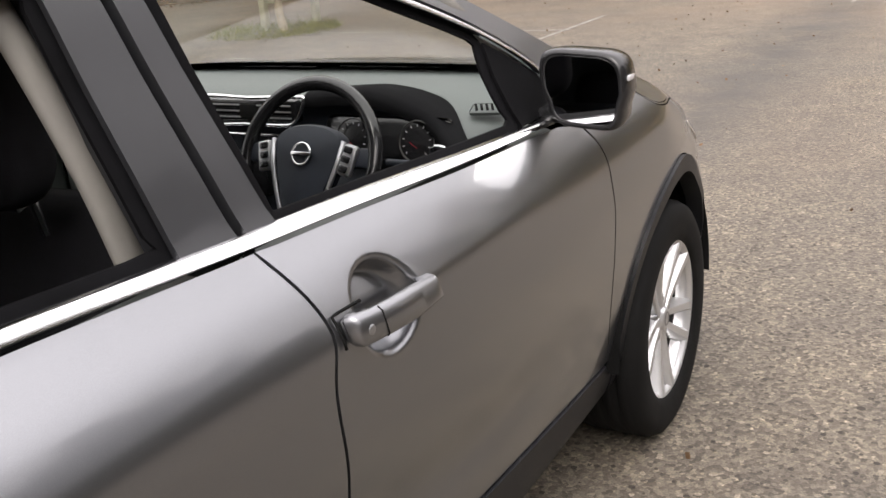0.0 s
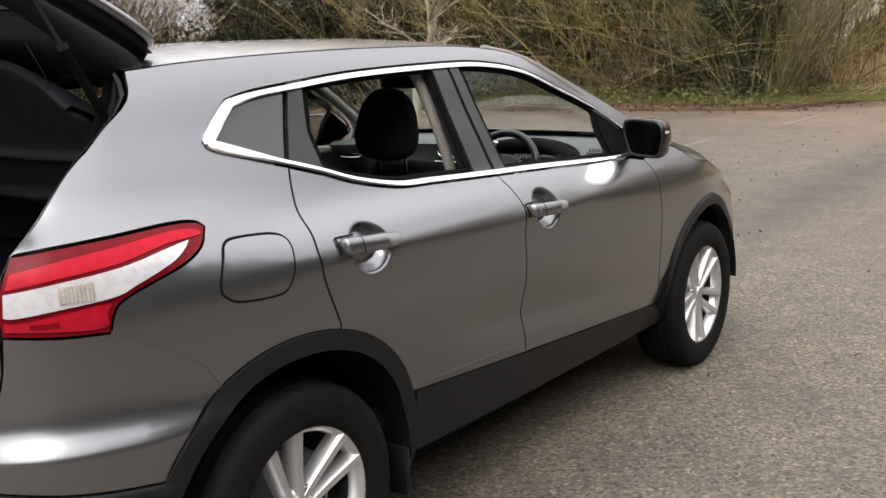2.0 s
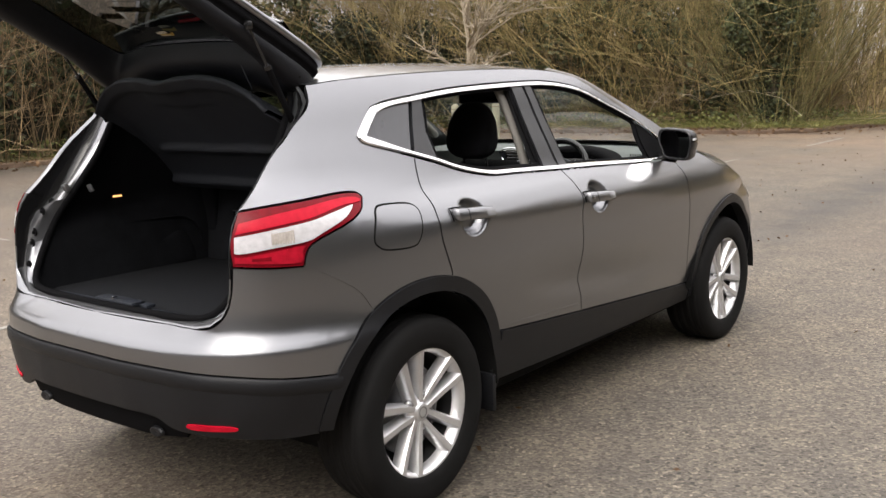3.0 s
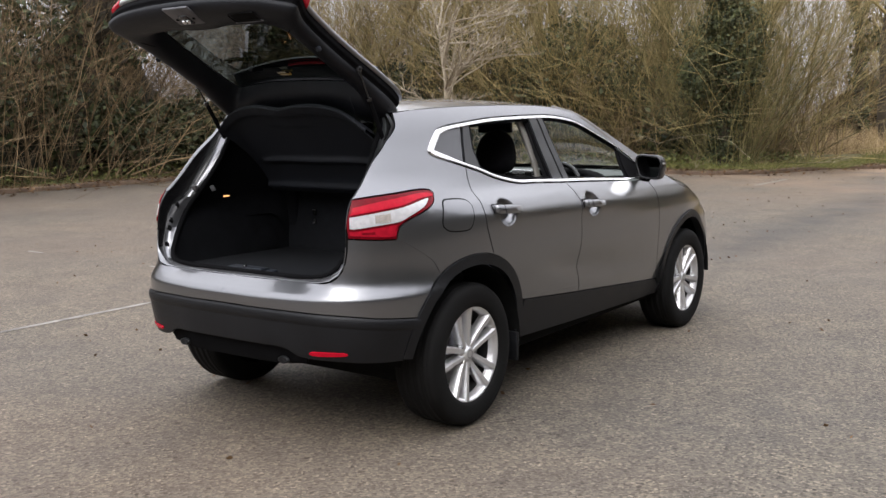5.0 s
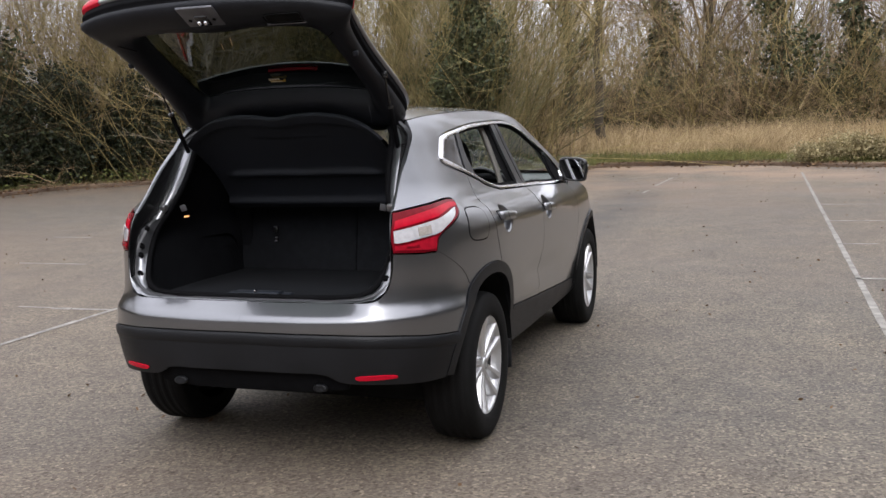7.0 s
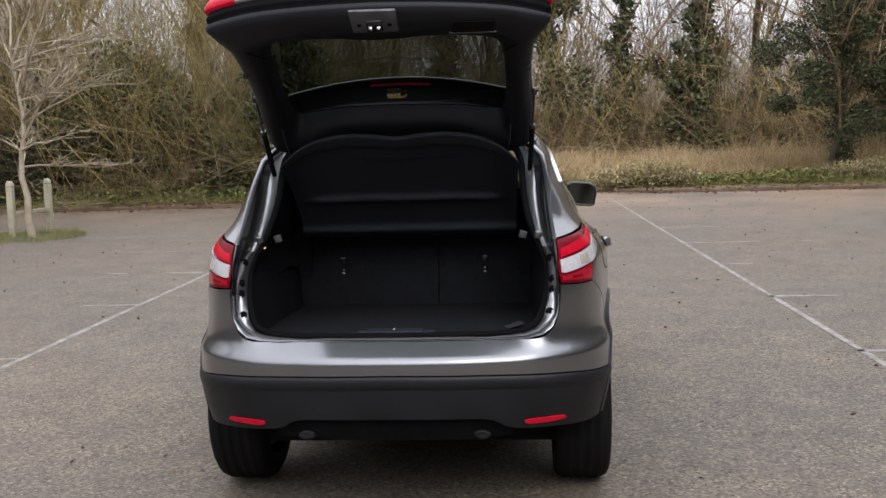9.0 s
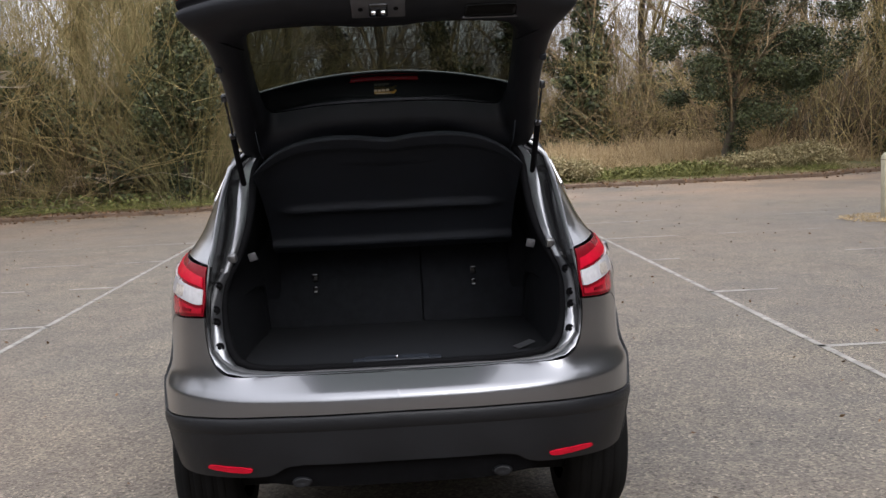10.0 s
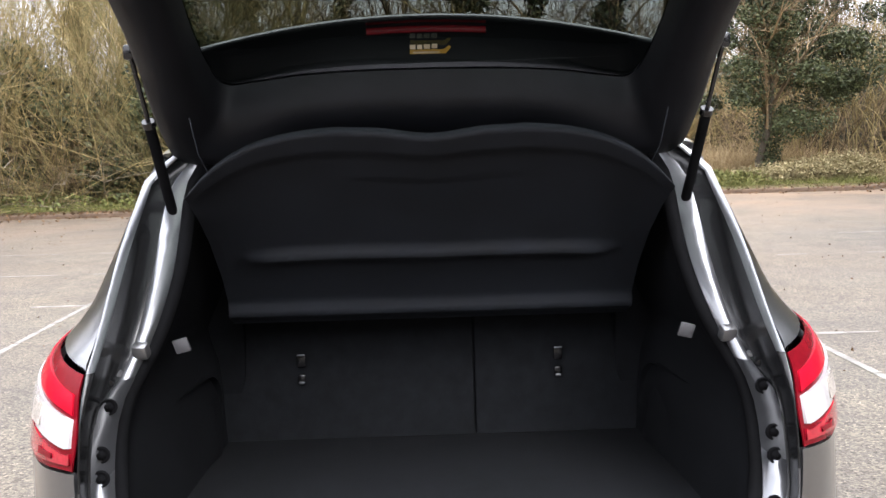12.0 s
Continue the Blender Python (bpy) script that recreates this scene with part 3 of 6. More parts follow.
def bare_tree(name, x, y, h, r, label, material=DARK_BARK, limbs=14, ivy=0, spread=.5, start=.3, group="", lean=(0, 0), twigs=8, stem_mat=None, fine=.004):
    """A tapered trunk with limbs, branches and twigs; ivy: how far up it is clothed."""
    t = thing(name, label, "tree", group, at=(x, y, 0))
    k = np.linspace(0, 1, 10)
    trunk = np.stack([lean[0] * k * h + np.cumsum(nr.normal(size=10)) * .012 * h, lean[1] * k * h + np.cumsum(nr.normal(size=10)) * .012 * h, k * h * .95 - .05], 1)[None]
    quad_mesh("trunk", tubes(trunk, (r * (1 - .85 * k))[None], 10), material, t, True)
    lp, lr = twigs_on(np.repeat(trunk, 1, axis=0), limbs, h * .5, r * .34, spread, start, 6, .5)
    bp, br = twigs_on(lp, 7, h * .22, r * .13, .5, .2, 5, .25)
    tp, tr = twigs_on(bp, twigs, h * .09, max(r * .05, fine), .6, .15, 4, .2)
    quad_mesh("crown", joined(tubes(lp, lr, 5), tubes(bp, br, 4), tubes(tp, tr)), stem_mat or material, t)
    if ivy:
        blobs = [(trunk[0, i, 0], trunk[0, i, 1], trunk[0, i, 2], r * 1.6 + .1, r * 1.6 + .1, h * .08) for i in range(10) if k[i] < ivy]
        blobs += [(*lp[j, 2], h * .05, h * .05, h * .05) for j in range(0, limbs, 2)]
        leaf_mass("ivy", blobs, int(3500 * ivy * h / 8), .06 + .004 * h, IVY, "", parent=t)
    return t


# young bare tree on its island between two posts
bare_tree("young_tree", -7.87, 12.03, 3.5, .07, "small pale bare tree between two posts", PALE_BARK, 24, 0, 1.25, .36, twigs=4, fine=.007)


def timber_post(x, y, h, w, label, group=""):
    t = thing("timber_post", label, "post", group, at=(x, y, 0))
    bm = rounded_box((w, w, h), (0, 0, h / 2 - .03), .012)
    part("shaft", bm, POST_WOOD, t)
    part("cap", rounded_box((w * .96, w * .96, .05), (0, 0, h - .015), .018, (0, 0, 0), 2, (.6, .6)), POST_WOOD, t)
    part("groove", rounded_box((w + .004, w + .004, .012), (0, 0, h - .09), .002), CONCRETE, t)
    return t


timber_post(-8.22, 12.06, .98, .11, "pale weathered timber post beside a young tree", "posts by the young tree")
timber_post(-8.12, 13.23, .98, .11, "pale weathered timber post beside a young tree", "posts by the young tree")
rail = thing("timber_rail", "low timber rail between two posts", "rail")
part("bar", rounded_box((.05, 1.17, .07), (-8.17, 12.64, .42), .01, (0, 0, -4.9)), POST_WOOD, rail)
timber_post(7.2, 10.2, .97, .12, "pale cream square bollard post on a straw-strewn island", "")


def tuft_field(name, pts, h, r, material, label, category, spread=.5):
    patchy = np.array([.75 + .7 * noise.noise((q[0] * .45, q[1] * .45, 3.0)) for q in pts])
    p, rad = stems(pts, nr.uniform(.5, 1.2, len(pts)) * h * np.clip(patchy, .25, 1.3), np.tile(np.array((0, 0, 1.0)), (len(pts), 1)), spread, r, 4, .35)
    return tagged(quad_mesh(name, tubes(p, rad), material), label, category, kind="stuff")


def disc_points(x, y, r, n, z=.02):
    a, q = nr.uniform(0, 2 * np.pi, n), r * np.sqrt(nr.uniform(0, 1, n))
    return np.stack([x + q * np.cos(a), y + q * np.sin(a), np.full(n, z)], 1)


tuft_field("grass_tuft", disc_points(-7.87, 11.83, 1.0, 1500), .22, .004, TURF, "rough grass at the foot of a young tree", "grass", .6)
tuft_field("straw_patch", disc_points(7.3, 10.2, .75, 1200), .07, .005, STRAW, "flattened straw round a post", "straw", 1.6)
tuft_field("verge_grass", along(offset_line(EDGE, .7), 9000, .5), .2, .006, TURF, "rough green grass along the kerb", "grass", .7)
tuft_field("verge_grass", np.concatenate([base_points(-3, 9, 23, 25.5, 9000), base_points(3, 12, 22, 23.6, 5000)]), .28, .008, TURF, "rough green grass along the kerb", "grass", .6)
tuft_field("meadow_grass", np.concatenate([base_points(-6, 16, 26, 40, 26000), base_points(1, 14, 24.6, 28, 17000)]), 1.15, .009, STRAW, "tall dry golden meadow grass", "grass", .5)
tuft_field("verge_grass", np.concatenate([base_points(-12, -3.6, 19.0, 20.4, 2600), base_points(-4.4, -2.4, 20.4, 24, 3000)]), .26, .006, TURF, "rough green grass along the kerb", "grass", 1.3)
lit = np.concatenate([along(offset_line(EDGE, .35), 14000, .5), along(offset_line(EDGE, -.4), 2600, .5)])
lit[:, 2] = np.where(nr.uniform(size=len(lit)) > .5, .11, .02)
tagged(quad_mesh("leaf_litter", leaves(lit, .045, .0), LITTER), "brown fallen leaves along the kerb", "leaves", kind="stuff")
gl = along(offset_line(EDGE[:9], 1.3), 17000, .9)
gl[:, 2] = nr.uniform(.1, .45, len(gl))
tagged(quad_mesh("ground_ivy", leaves(gl, .055, .1), BRAMBLE), "low olive bramble and ivy on the verge", "ivy", kind="stuff")

# ivy-clad willow at the corner of the verge
willow = thing("ivy_tree", "multi-stemmed shrub tree with a trunk clad in dark ivy", "tree", at=(-5.2, 20.2, 0))
n = 250
b = disc_points(0, .5, .8, n, .1)
p, rad = stems(b, nr.uniform(3.0, 7.5, n), np.concatenate([b[:, :2] * .5, np.full((n, 1), 1.1)], 1), .33, .009, 7, .14)
tp, tr = twigs_on(p, 18, 1.2, .004, .5, .2)
k = np.linspace(0, 1, 8)
quad_mesh("trunk", tubes(np.stack([k * .1, k * 0, k * 4.2], 1)[None], (.2 * (1 - .6 * k))[None], 10), DARK_BARK, willow, True)
quad_mesh("crown", joined(tubes(p, rad), tubes(tp, tr)), WILLOW_STEM, willow)
leaf_mass("ivy", [(0, 0, .6, .35, .35, .6), (.05, 0, 1.6, .55, .5, .7), (.1, -.1, 2.6, .85, .7, .9), (.3, -.1, 3.4, .8, .7, .8), (-.3, 0, 3.1, .8, .6, .8), (.0, 0, 4.3, .5, .5, .7), (.5, -.5, 2.7, .55, .5, .7), (-.45, -.5, 2.3, .5, .5, .7)], 20000, .055, IVY, "", parent=willow)

bare_tree("ivy_tree", -17.2, 9.8, 8.0, .26, "leaning dark-barked tree with ivy on its trunk", DARK_BARK, 26, .5, .6, .2, lean=(.10, .06), twigs=8)

# spreading ivy-clad tree on the far verge
bush = bare_tree("ivy_tree", 9.6, 23.6, 6.8, .13, "spreading bare tree thick with dark ivy", DARK_BARK, 34, 0, .75, .22, twigs=7, stem_mat=BROWN_STEM)
layers = [(0, 0, .6, .34, .34, .6), (0, 0, 1.2, .42, .42, .6), (.05, 0, 1.7, .6, .5, .6)]
for dx, dz, w in ((-1.1, 2.1, .8), (.4, 2.0, .9), (1.6, 2.3, .9), (-.6, 2.9, 1.0), (.9, 3.0, 1.2), (2.4, 3.2, 1.0), (-1.7, 3.5, .8), (0, 3.8, 1.2), (1.7, 4.0, 1.2), (2.9, 4.3, .7), (-1.0, 4.6, .9), (.7, 4.8, 1.1), (2.0, 5.1, .8), (-.2, 5.7, .8), (1.0, 6.1, .7)):
    for _ in range(4):
        layers.append((dx + nr.uniform(-.6, .6), nr.uniform(-.9, .7), dz + nr.uniform(-.45, .45), w * nr.uniform(.4, .7), w * .55, w * nr.uniform(.3, .55)))
leaf_mass("ivy", layers, 46000, .042, IVY, "", parent=bush)
leaf_mass("variegated_bush", [(10.4, 22.9, .45, 1.0, .5, .35), (11.4, 22.9, .55, 1.0, .5, .4), (12.0, 23.1, .4, .7, .5, .35), (9.3, 22.8, .35, .9, .4, .3)], 16000, .034, PALE_LEAF, "low pale variegated bush along the kerb", "bush")
leaf_mass("low_bush", [(4.0, 22.6, .2, 1.4, .4, .2), (6.3, 22.4, .2, 1.5, .4, .25), (8.0, 22.5, .25, 1.2, .5, .3)], 6000, .045, TURF, "low yellow-green bush along the kerb", "bush")
leaf_mass("ivy_bank", [(-16.9, y, 1.0 + (i * 7 % 5) * (.12 if 10 < y < 16 else .75), 1.1, 1.3, .9 if 10 < y < 16 else 1.2) for i, y in enumerate(range(-8, 18))] + [(-15 + 1.6 * i, 20.6 + .1 * i, 1.0 + (i * 7 % 5) * .5, 1.0, .7, .7) for i in range(6)] + [(-15.8 + .9 * i, 19.6 + .12 * i, .9 + (i * 5 % 4) * .8, 1.0, .8, 1.0) for i in range(8)], 44000, .085, IVY, "dark ivy and holly in the thicket", "ivy")
leaf_mass("ivy_bank", [(16 + 2.2 * i, 26.5, .8 + (i * 3 % 4) * .5, 1.2, .8, .8) for i in range(6)] + [(-6 + 3.0 * i, 41 + (i % 3), 1.6 + (i * 5 % 4) * .7, 1.6, 1.0, 1.3) for i in range(14)], 14000, .12, IVY, "dark evergreen growth in the wood edge", "ivy")

for line, n, reach, bark in ((BACK[1:4], 80, 3.2, WILLOW_STEM), (BACK[1:4], 26, 3.2, PALE_BARK), (LEFT[1:], 22, 3.0, BROWN_STEM)):
    b = along(offset_line(line, -1.0), n, .7)
    p, rad = stems(b, nr.uniform(.5, 1.15, n) * reach, np.tile(np.array((.25, -.25, .55)), (n, 1)), .55, .017, 8, .55, .10)
    p[:, :, 2] = np.maximum(p[:, :, 2], .2)
    tp, tr = twigs_on(p, 9, .9, .006, .6, .3)
    tagged(quad_mesh("arching_branches", joined(tubes(p, rad, 5), tubes(tp, tr)), bark), "bare branches arching out of the thicket", "branches", kind="stuff")
leaf_mass("ivy_clump", [(x + nr.uniform(-.4, .4), y - .9, z, nr.uniform(.5, 1.0), .6, nr.uniform(.35, .7)) for x, y, z in ((-12.4, 21.5, 1.5), (-10.8, 21.8, 2.6), (-9.6, 22.0, 1.1), (-8.2, 22.2, 1.9), (-7.2, 22.4, 1.2), (-6.6, 22.4, 2.6), (-11.6, 21.6, .7), (-8.9, 22.0, 3.3))], 9000, .06, IVY, "dark glossy ivy clumps in the thicket", "ivy")
leaf_mass("evergreen_bush", [(-16.4, 15.2, 1.1, .7, .9, 1.1), (-16.2, 16.4, 1.5, .7, .9, 1.4), (-15.7, 17.5, 1.3, .8, .8, 1.3), (-15.6, 17.3, 2.6, .8, .8, .7), (-14.9, 18.7, 1.2, .9, .6, 1.2), (-14.6, 18.9, 2.4, .8, .5, .7), (-13.8, 19.2, 1.3, .9, .5, 1.2), (-12.8, 19.5, .9, .8, .5, .9), (-12.0, 19.6, 1.2, .6, .5, .8)], 34000, .052, EVERGREEN, "dark evergreen bush behind the kerb", "bush")
thicket("bare_thicket", [(-19, 8), (-18.6, 16), (-17.5, 21.5), (-13, 23)], 1.0, 800, 10.0, BROWN_STEM, "tall bare brown thicket", 14, (.1, 0, 1), .3, .012)
leaf_mass("variegated_bush", [(3.2, 22.3, .35, .6, .4, .3), (4.1, 22.3, .50, .8, .45, .38), (4.9, 22.2, .42, .6, .4, .32)], 8000, .032, PALE_LEAF, "low pale variegated bush along the kerb", "bush")
for cx, cy, ch, cw in ((9.3, 42, 9.5, 1.4), (5.7, 42.5, 7.5, 1.2), (-2.8, 44, 10, 1.0), (16.5, 43, 10, 1.5), (8.2, 39.5, 4.5, 1.5)):
    leaf_mass("conifer_foliage", [(cx + .5 * math.sin(k * 2.1) * cw * .5, cy, .8 + ch * k / 8, cw * (1.15 - .9 * k / 8), cw * (1.15 - .9 * k / 8), ch / 10) for k in range(9)], 4200, .13, IVY, "dark evergreen tree at the wood edge", "tree")
sc = base_points(-8, 8, -5, 20, 900, .008)
tagged(quad_mesh("scattered_leaves", leaves(sc, .016, .0), LITTER), "scattered dark leaves on the asphalt", "leaves", kind="stuff")

# woodland trees
wood = [(-12, 24, 10, .16), (-8.5, 25, 11, .16), (-14.5, 22, 9, .14), (-19, 12, 9, .15), (-19.5, 6, 10, .16), (-18.8, -1, 9, .15), (-3.2, 30, 11, .18),
        (-5.5, 36, 13, .2), (-1, 43, 15, .24), (2.9, 42, 14, .26), (6, 46, 16, .24), (9, 41, 14, .2), (12.5, 45, 16, .26), (15.5, 38, 13, .2), (19, 42, 16, .25), (15.5, 27.5, 9, .15), (19, 28, 10, .16), (23, 27.5, 9, .15), (27, 30, 11, .18), (24, 38, 15, .22), (31, 40, 16, .25), (-10, 34, 14, .2), (-16, 30, 13, .2), (37, 36, 14, .2)]
for i, (x, y, h, r) in enumerate(wood):
    far = y > 33
    bare_tree("woodland_tree", x, y, h, r, "tall bare woodland tree with ivy on its trunk" if i % 2 else "tall bare woodland tree", DARK_BARK, 22, (.55 if i % 2 else 0), .6, .2, "woodland trees", twigs=9 if far else 7, fine=.010 if far else .004, stem_mat=BROWN_STEM if i % 3 else OLIVE_STEM)

# unseen dark mounds added to close the place behind the view
RIGHT = [(17, 22), (15.5, 10), (15.5, -12), (12, -24)]
# made this tall to keep low sky light off the car's right side
bank("undergrowth", RIGHT, 2.0, 11.0, "unseen dark mound added beside the car park to block sky light", 12)
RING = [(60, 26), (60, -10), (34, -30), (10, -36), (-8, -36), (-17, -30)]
bank("undergrowth", RING, 4, 11.0, "unseen dark mound added round the car park", 9)


# ---- car: the form of its body ----
def pchip(xs, ys):
    """A smooth curve through points that doesn't overshoot."""
    xs, ys = np.array(xs, float), np.array(ys, float)
    h = np.diff(xs)
    d = np.diff(ys) / h
    m = np.zeros(len(xs))
    m[0], m[-1] = d[0], d[-1]
    for i in range(1, len(xs) - 1):
        if d[i - 1] * d[i] > 0:
            w1, w2 = 2 * h[i] + h[i - 1], h[i] + 2 * h[i - 1]
            m[i] = (w1 + w2) / (w1 / d[i - 1] + w2 / d[i])

    def curve(x):
        x = np.asarray(x, float)
        i = np.clip(np.searchsorted(xs, x) - 1, 0, len(xs) - 2)
        t = (x - xs[i]) / h[i]
        y = ys[i] * (1 + 2 * t) * (1 - t) ** 2 + m[i] * h[i] * t * (1 - t) ** 2 + ys[i + 1] * t * t * (3 - 2 * t) + m[i + 1] * h[i] * t * t * (t - 1)
        y = np.where(x < xs[0], ys[0] + m[0] * (x - xs[0]), y)
        return np.where(x > xs[-1], ys[-1] + m[-1] * (x - xs[-1]), y)

    return curve


def catmull(pts, n=6, closed=False):
    P = [np.array(p, float) for p in pts]
    out, N = [], len(P)
    for i in range(N if closed else N - 1):
        p0 = P[(i - 1) % N] if closed or i > 0 else 2 * P[0] - P[1]
        p1, p2 = P[i], P[(i + 1) % N]
        p3 = P[(i + 2) % N] if closed or i + 2 < N else 2 * P[-1] - P[-2]
        for k in range(n):
            t = k / n
            out.append(0.5 * (2 * p1 + (p2 - p0) * t + (2 * p0 - 5 * p1 + 4 * p2 - p3) * t * t + (3 * p1 - p0 - 3 * p2 + p3) * t ** 3))
    if not closed:
        out.append(P[-1])
    return np.array(out)


# widest outline in plan, from the middle of the rear round the side to the middle of the nose; s runs along it, and is y along the side
PLAN = catmull([(0, -.80), (.15, -.7975), (.30, -.787), (.55, -.735), (.72, -.62), (.815, -.46), (.855, -.28), (.878, 0), (.888, .5), (.89, 1.2), (.886, 2.0), (.868, 2.65), (.822, 3.0), (.72, 3.27), (.45, 3.46), (0, 3.54)], 40)
run = np.concatenate([[0], np.cumsum(np.linalg.norm(np.diff(PLAN, axis=0), axis=1))])
RUN = run - run[np.argmin(abs(PLAN[:, 1]) + (PLAN[:, 0] < .5) * 9)]
tangent = np.gradient(PLAN, RUN, axis=0)
tangent /= np.linalg.norm(tangent, axis=1)[:, None]
FACING = np.stack([tangent[:, 1], -tangent[:, 0]], 1)
for _ in range(12):
    FACING[1:-1] = (FACING[:-2] + FACING[1:-1] * 2 + FACING[2:]) / 4
    FACING[0], FACING[-1] = (0, -1), (0, 1)
# how far the section draws in from that outline, by height
SIDE = pchip([.18, .30, .42, .50, .62, .75, .85, .94, .962, .98, 1.02, 1.05, 1.11, 1.227, 1.32, 1.47, 1.53], [.17, .100, .070, .056, .034, .010, 0, .003, .007, .016, .041, .063, .107, .163, .206, .272, .315])
SOFT = pchip([.18, .30, .42, .50, .62, .75, .85, .93, .99, 1.05, 1.11, 1.227, 1.32, 1.47, 1.53], [.17, .100, .070, .056, .032, .009, 0, .008, .028, .066, .107, .163, .206, .272, .315])
SILL = pchip([.18, .30, .42, .50, .60, .66, .69, .704, .72, .74, .76, .80], [.14, .08, .03, .012, .004, 0, .001, .008, .027, .056, .088, .15])
TAIL = pchip([.18, .30, .42, .50, .60, .69, .703, .72, .76, .82, .90, .96, 1.06, 1.12, 1.16, 1.20, 1.26, 1.32, 1.47, 1.53], [.14, .08, .03, .012, 0, .001, .005, .016, .034, .042, .045, .049, .067, .094, .132, .165, .197, .227, .30, .34])


SCOOPS = ((.262, 1.008), (1.158, .978))


def skin(s, z, out=0.0):
    """Points of the body's right side, pushed out by so many metres."""
    s, z = np.asarray(s, float), np.asarray(z, float)
    c = np.stack([np.interp(s, RUN, PLAN[:, i]) for i in (0, 1)], -1)
    n = np.stack([np.interp(s, RUN, FACING[:, i]) for i in (0, 1)], -1)
    n /= np.linalg.norm(n, axis=-1, keepdims=True)
    w = ease(-.55, .25, s)
    lift = (.018 + .03 * ease(1.2, .1, s) - .02 * ease(1.3, 2.1, s)) * ease(.80, .93, z) * ease(1.14, 1.05, z)
    fade = ease(1.35, 2.1, s)
    draw = (SIDE(z - lift) * (1 - fade) + SOFT(z) * fade) * w + TAIL(z) * (1 - w)
    mid_rear = ease(-.80, -1.02, s)
    draw = draw * (1 - mid_rear) + SILL(np.minimum(z, .80)) * mid_rear
    # scoops behind the door pulls
    for hs, hz in SCOOPS:
        d = np.hypot((s - hs) / .082, (z - hz) / .068)
        draw = draw + .042 * ease(1.0, .6, d)
    # hollow low on the doors, falling towards the front
    hz = z - (0.655 - 0.12 * (np.clip(s, .5, 1.5) - .88))
    draw = draw + 0.019 * np.exp(-np.where(hz < 0, hz / 0.050, hz / 0.085) ** 2) * ease(0.5, 1.0, s) * (1 - ease(1.15, 2.2, s))
    # the nose leans back above and flares below
    draw = draw + ease(2.5, 3.15, s) * (.125 * ease(.83, .99, z) - .065 * ease(.72, .48, z) + .046 * np.exp(-((z - .84) / .06) ** 2) - .018 * np.exp(-((z - .64) / .08) ** 2))
    xy = c - n * (draw - out)[..., None]
    return np.concatenate([xy, z[..., None]], -1)


def flat(s, z, out):
    """A point off the body's side, leaving the scoops out."""
    x, y, _ = skin(np.array(s), np.array(z), np.array(0.0))
    d = min(1.0, min(math.hypot((s - hs) / .082, (z - hz) / .068) for hs, hz in SCOOPS))
    return (x + .042 * float(ease(1.0, .6, d)) + out, y, z)


def skin_normal(s, z):
    e = 0.006
    s = np.clip(s, RUN[0] + .008, RUN[-1] - .008)
    a = skin(s + e, z) - skin(s - e, z)
    b = skin(s, z + e) - skin(s, z - e)
    n = np.cross(a, b)
    n /= np.linalg.norm(n, axis=-1, keepdims=True)
    return n


def inside(poly, p):
    x, y = p[:, 0][:, None], p[:, 1][:, None]
    a, b = poly, np.roll(poly, -1, axis=0)
    hit = ((a[:, 1] > y) != (b[:, 1] > y)) & (x < (b[:, 0] - a[:, 0]) * (y - a[:, 1]) / (b[:, 1] - a[:, 1] + 1e-12) + a[:, 0])
    return hit.sum(1) % 2 == 1


def outline(*runs):
    """A closed outline of one or more runs of points, split fine and without doubles."""
    pts = np.concatenate([np.array(r, float) for r in runs])
    out = []
    for p, q in zip(pts, np.roll(pts, -1, axis=0)):
        d = np.linalg.norm(q - p)
        if d < 1e-4:
            continue
        k = max(1, int(d / 0.03))
        out += [p + (q - p) * i / k for i in range(k)]
    out = np.array(out)
    x, y = out[:, 0], out[:, 1]
    if np.sum(x * np.roll(y, -1) - np.roll(x, -1) * y) < 0:
        out = out[::-1]
    return out


def shrink(poly, d):
    a, b = poly - np.roll(poly, 1, axis=0), np.roll(poly, -1, axis=0) - poly
    t = a / np.linalg.norm(a, axis=1)[:, None] + b / np.linalg.norm(b, axis=1)[:, None]
    t /= np.linalg.norm(t, axis=1)[:, None] + 1e-9
    return poly + np.stack([-t[:, 1], t[:, 0]], 1) * d


from mathutils.geometry import delaunay_2d_cdt


